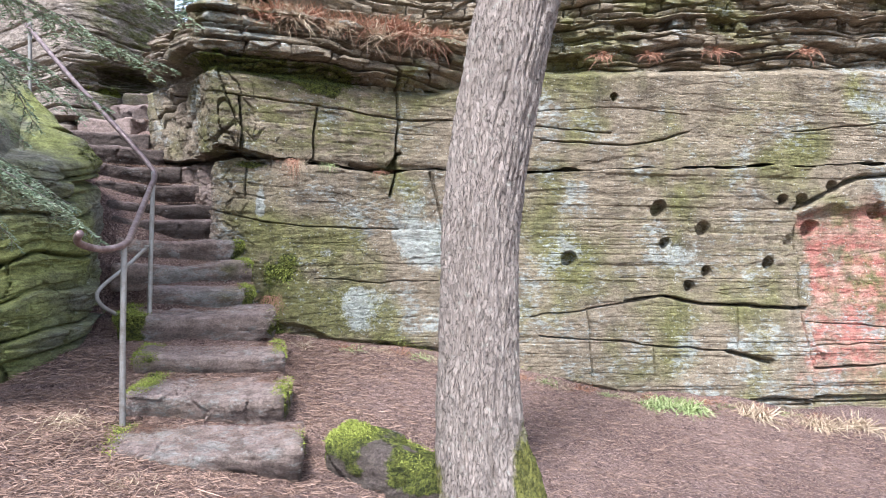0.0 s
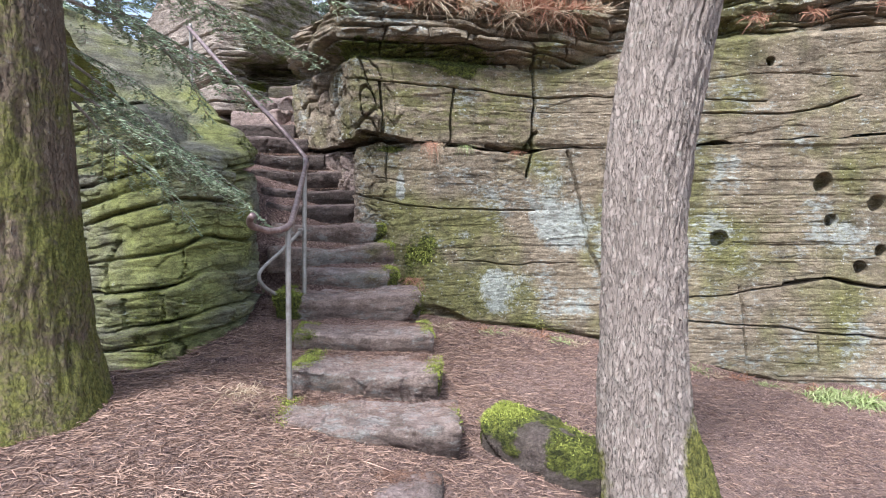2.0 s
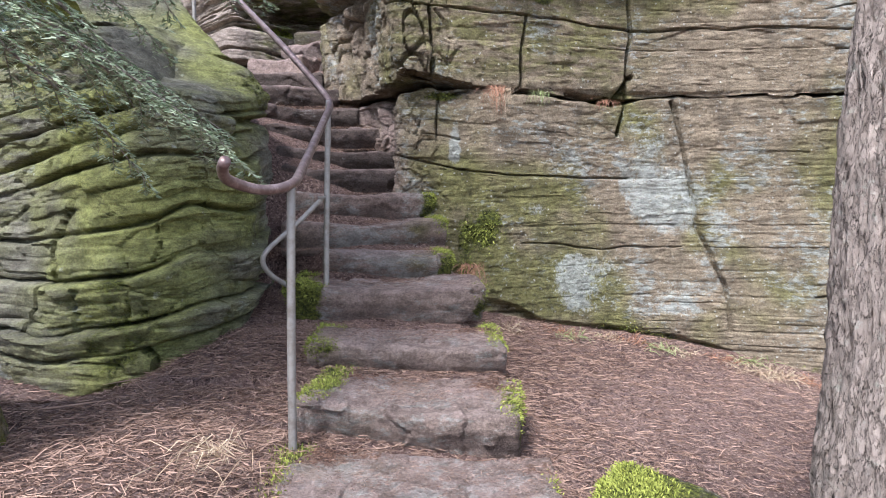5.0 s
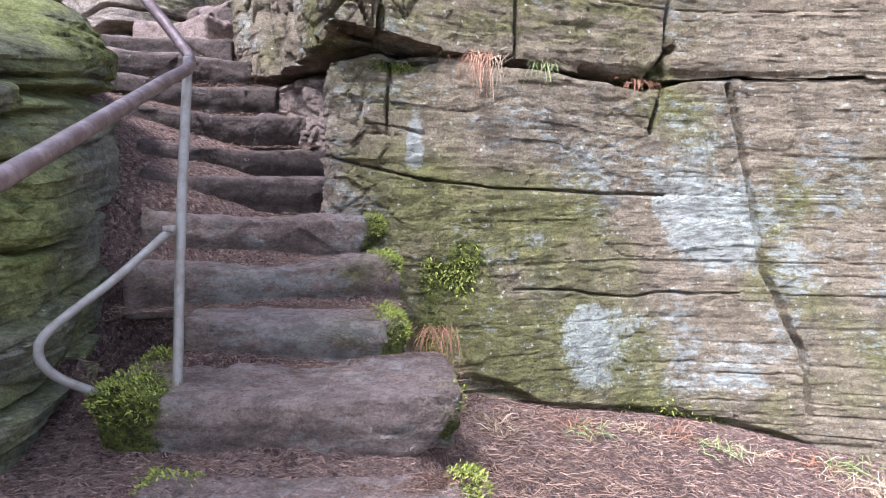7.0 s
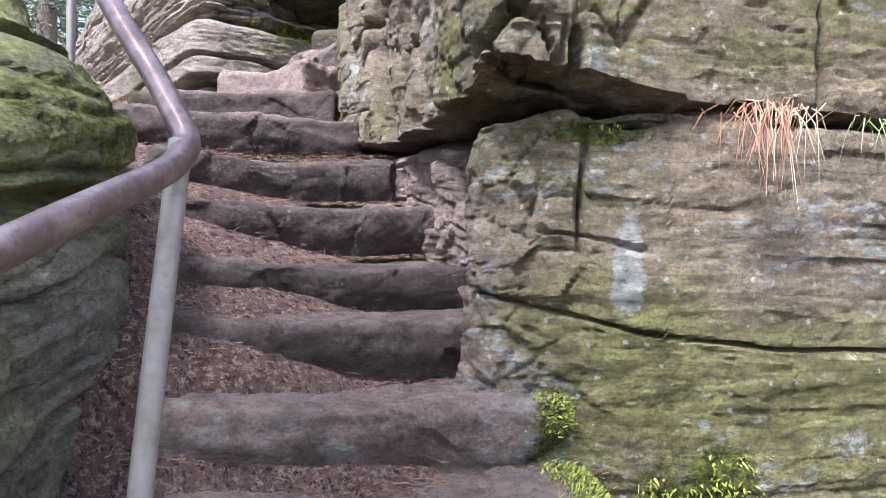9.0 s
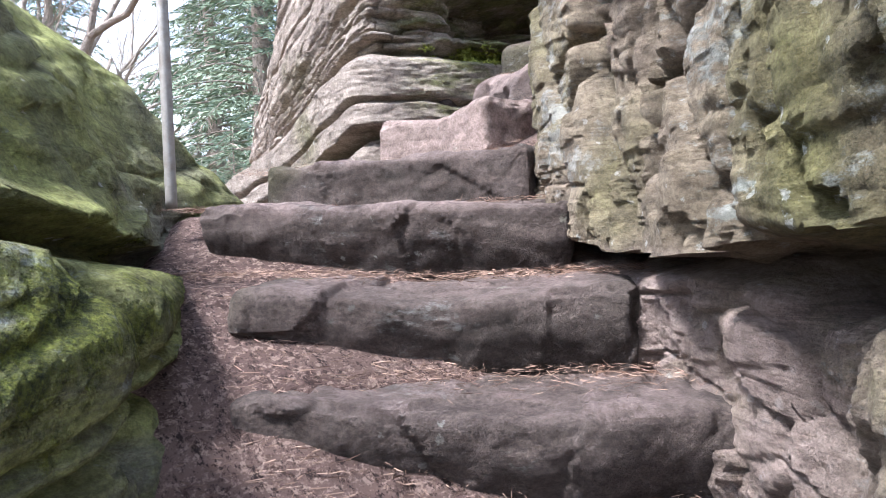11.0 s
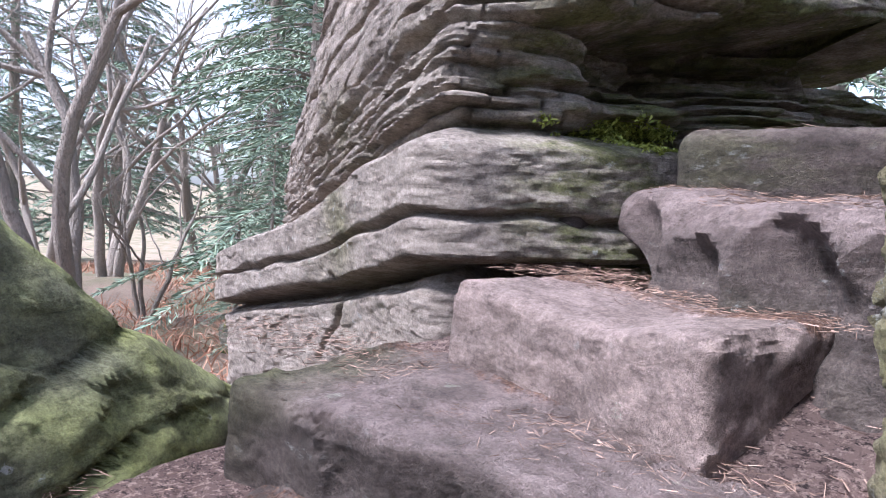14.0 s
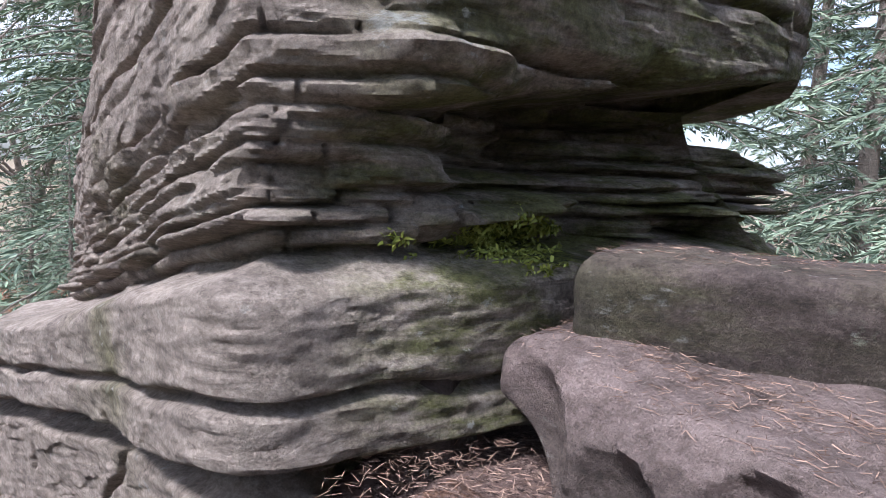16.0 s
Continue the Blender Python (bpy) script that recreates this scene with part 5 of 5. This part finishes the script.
def bare_tree(name, seed, label, height=6.5, stems=3):
    r = np.random.default_rng(seed)
    ob = tagged(new(name), label, "tree")
    VV, FF, base = [], [], 0
    first = []

    def grow(p, d, L, rad, depth):
        nonlocal base
        n = 7
        pts = [p]
        for _ in range(n):
            d = d + r.normal(0, 0.13, 3) + np.array([0, 0, 0.05])
            d /= np.linalg.norm(d)
            pts.append(pts[-1] + d * L / n)
        V, F, _ = tube(np.array(pts), np.linspace(rad, rad * 0.55, n + 1), 6 if depth < 2 else 4)
        if depth == 0:
            first.append((V[:-2], F))
        else:
            VV.append(V[:-2]); FF.append(F + base); base += len(V) - 2
        if depth < 4:
            for k in range(r.integers(2, 5)):
                i = r.integers(2, n + 1)
                e = d + r.normal(0, 0.65, 3)
                e[2] = abs(e[2]) * 0.8 + 0.1
                grow(pts[i], e / np.linalg.norm(e), L * r.uniform(0.5, 0.8), rad * 0.42, depth + 1)

    for k in range(stems):
        a = 2 * math.pi * k / stems + r.uniform(-0.4, 0.4)
        grow(np.array([0.14 * math.cos(a), 0.14 * math.sin(a), -0.2]), np.array([0.30 * math.cos(a), 0.30 * math.sin(a), 1.0]), height * 0.6, 0.10, 0)
    for V, F in first:
        part("stem", mesh_from("stem", V, F, M_TWIG), ob)
    part("branchwork", mesh_from("branchwork", np.vstack(VV), np.vstack(FF), M_TWIG), ob)
    return ob


bt = bare_tree("bare_tree", 9, "leafless tree with several grey stems from one foot")
bt.matrix_world = pose(-11.4, 8.75, on_ground(-11.4, 8.75))
for x, y, a, s in [(-15, 6.5, 200, 1), (-17.5, 11, 160, 1.1), (-20, 14, 45, 1.2), (-12.2, 9.9, 75, 0.4), (-23, 11, 220, 1.2), (-24, 17, 20, 1.3)]:
    c = copy_thing(bt, pose(x, y, on_ground(x, y), 0, 0, a))
    c.scale = (s, s, s)


# ---------------------------------------------------------------- grasses, heather, litter
def tuft(name, at, n, length, width, mat, label, category, spread=0.05, bend=0.5, out=(0, 0, 1.0), seed=0, wide=0.6):
    r = np.random.default_rng(seed)
    roots = np.array(at) + r.normal(0, spread, (n, 3)) * np.array([1, 0.5, 0.15])
    ways = np.array(out) + r.normal(0, wide, (n, 3))
    V, F = blades(roots, ways, r.uniform(0.5, 1.1, n) * length, np.full(n, width), bend, r)
    return tagged(new(name, mesh_from(name, V, F, mat, flat=True)), label, category, kind="stuff")


for k, (x, y, m, n, L) in enumerate([(2.62, 7.05, M_GRASS, 220, 0.38), (2.9, 7.0, M_GRASS, 160, 0.34), (3.75, 7.15, M_DRY, 130, 0.42), (4.5, 7.2, M_DRY, 150, 0.40), (4.95, 7.2, M_DRY, 120, 0.45), (0.75, 7.15, M_DRY, 130, 0.35), (0.5, 7.1, M_DRY, 60, 0.30), (-2.02, 3.62, M_DRY, 90, 0.22), (-1.62, 3.40, M_DRY, 50, 0.16)]):
    z = on_ground(x, y) + (0.16 if k == 7 else 0.0)
    tuft("grass_tuft", (x, y, z), int(n * 1.6) if k < 5 else n, L * 1.15 if k < 5 else L, 0.009 if k < 5 else 0.004, m, "drooping tuft of green grass at the wall's foot" if m is M_GRASS else "withered straw coloured grass tuft", "grass", 0.09, 0.75, (0, -0.5, 0.9), k)
for k in range(26):
    rr = np.random.default_rng(700 + k)
    x = -1.3 + 6.0 * k / 25 + rr.uniform(-0.1, 0.1)
    y = np.interp(x, [-1.3, -0.5, 0.7, 2.4, 4.8], [6.72, 7.2, 7.3, 7.3, 7.5]) + rr.uniform(-0.06, 0.06)
    tuft("foot_grass", (x, y, on_ground(x, y)), 70, rr.uniform(0.10, 0.22), 0.005, (M_DRY, M_HEATH, M_GRASS)[k % 3], "small withered tuft at the foot of the cliff", "grass", 0.08, 0.5, (0, -0.5, 0.9), 700 + k, 0.7)
for k, (x, y, z, n, L, m) in enumerate([(-1.50, 6.80, 2.09, 80, 0.14, M_HEATH), (-1.15, 7.02, 2.08, 40, 0.09, M_GRASS), (-1.42, 6.86, 2.09, 30, 0.16, M_DRY), (-0.62, 7.40, 2.04, 50, 0.08, M_HEATH), (-1.65, 6.55, 0.66, 90, 0.20, M_HEATH)]):
    tuft("hanging_grass", (x, y, z), n, L, 0.003, m, "dry grass hanging from a crack of the cliff", "grass", 0.05, 1.1, (0, -0.5, -0.1), 40 + k, 0.45)
for k in range(16):
    r = np.random.default_rng(300 + k)
    x = -2.0 + 2.2 * k / 15
    y = np.interp(x, [-2.0, -0.95, 0.2], [6.75, 7.25, 7.7]) - 0.05
    tuft("heather", (x, y + r.uniform(-0.1, 0.15), 3.58 + r.uniform(-0.06, 0.10)), 220, r.uniform(0.18, 0.32), 0.007, M_HEATH if k % 3 else M_DRY, "withered brown heather on the cliff's ledge", "heather", 0.09, 0.3, (0, -0.5, 0.5), 300 + k, 0.8)
for k, (x, y, z) in enumerate([(2.0, 7.7, 3.5), (3.4, 7.8, 3.62), (4.6, 7.95, 3.7), (2.6, 7.75, 3.55)]):
    tuft("heather", (x, y, z), 90, 0.16, 0.006, M_HEATH, "withered brown heather on the cliff's ledge", "heather", 0.07, 0.5, (0, -0.6, 0.3), 360 + k, 0.7)

r = np.random.default_rng(77)
n = 150000
x = np.r_[r.uniform(-3.4, 5.0, n // 2), r.normal(-2.0, 0.9, n // 2)]
y = np.r_[r.uniform(1.6, 7.6, n // 2), r.uniform(2.0, 8.3, n // 2)]
z = ground_z(x, y) + 0.006
w = np.stack([r.normal(size=n), r.normal(size=n), r.normal(0, 0.12, n)], 1)
V, F = blades(np.stack([x, y, z], 1), w, r.uniform(0.03, 0.085, n) * np.where((y > 5.0) & (x < -1.4), 0.6, 1.0), r.uniform(0.002, 0.0046, n) * np.where((y > 5.0) & (x < -1.4), 0.55, 1.0), 0.0, r)
tagged(new("needle_litter", mesh_from("needle_litter", V, F, M_NEEDLE, flat=True)), "carpet of fallen brown needles and bits of twig", "litter", kind="stuff")

n = 900
x, y = r.uniform(-3.2, 4.5, n), r.uniform(1.8, 7.2, n)
z = ground_z(x, y) + 0.012
V, F = blades(np.stack([x, y, z], 1), np.stack([r.normal(size=n), r.normal(size=n), r.normal(0, 0.05, n)], 1), r.uniform(0.10, 0.30, n) * np.where(y > 4.6, 0.6, 1.0), r.uniform(0.003, 0.006, n) * np.where(y > 4.6, 0.6, 1.0), 0.0, r)
tagged(new("fallen_twigs", mesh_from("fallen_twigs", V, F, M_NEEDLE, flat=True)), "thin dead twigs lying on the forest floor", "twigs", kind="stuff")

n = 26000
x, y = r.uniform(-26, -7.6, n), r.uniform(4.5, 17, n)
keep = fbm(np.stack([x * 0.5, y * 0.5, x * 0], 1), 3, 88) > -0.1
x, y = x[keep], y[keep]
n = len(x)
V, F = blades(np.stack([x, y, ground_z(x, y) - 0.02], 1), np.stack([r.normal(0, 0.5, n), r.normal(0, 0.5, n), np.full(n, 0.8)], 1), r.uniform(0.12, 0.5, n), r.uniform(0.006, 0.016, n), 0.35, r)
tagged(new("undergrowth", mesh_from("undergrowth", V, F, M_HEATH, flat=True)), "withered brown bracken and grass on the slope", "undergrowth", kind="stuff")

# needles lying on the boulder and the ledge
for name in ("sculpted_rock", "bench_rock"):
    src = bpy.data.objects[name]
    co = np.zeros(len(src.data.vertices) * 3)
    src.data.vertices.foreach_get("co", co)
    co = co.reshape(-1, 3)
    nr = np.zeros(len(co) * 3)
    src.data.vertices.foreach_get("normal", nr)
    up = np.nonzero((nr.reshape(-1, 3)[:, 2] > 0.75) & (co[:, 1] > -0.2) & (fbm(co * 2.5, 2, 9) > -0.25))[0]
    pick = r.choice(up, 2600 if name == "sculpted_rock" else 900)
    mw = np.array(src.matrix_world)
    P = co[pick] @ mw[:3, :3].T + mw[:3, 3] + np.array([0, 0, 0.004])
    n = len(P)
    V, F = blades(P, np.stack([r.normal(size=n), r.normal(size=n), r.normal(0, 0.12, n)], 1), r.uniform(0.012, 0.04, n), r.uniform(0.0008, 0.0016, n), 0.0, r)
    tagged(new("rock_litter", mesh_from("rock_litter", V, F, M_NEEDLE, flat=True)), "fallen needles lying on the rock", "litter", kind="stuff")

# litter caught on the backs of the treads
R, W = [], []
for k, (a, b, top) in enumerate(STEPS + [((-4.6, 7.52), (-3.5, 7.68), 2.44), ((-4.3, 8.1), (-3.6, 8.0), 2.66)]):
    a, b = np.array(a), np.array(b)
    d = (b - a) / np.linalg.norm(b - a)
    m = 2400
    t, q = r.uniform(-0.42, 1.05, m), np.clip(r.normal(0.30, 0.10, m), 0.06, 0.5)
    P = a + (b - a) * t[:, None] + np.array([-d[1], d[0]]) * q[:, None]
    R.append(np.c_[P, np.full(m, top + 0.006) + r.uniform(0, 0.012, m) - 0.02 * np.exp(-(((t - 0.5) / 0.33) ** 2))])
R = np.vstack(R)
n = len(R)
V, F = blades(R, np.stack([r.normal(size=n), r.normal(size=n), r.normal(0, 0.15, n)], 1), r.uniform(0.012, 0.04, n), r.uniform(0.0009, 0.0017, n), 0.0, r)
tagged(new("step_litter", mesh_from("step_litter", V, F, M_NEEDLE, flat=True)), "fallen needles caught on the worn treads", "litter", kind="stuff")
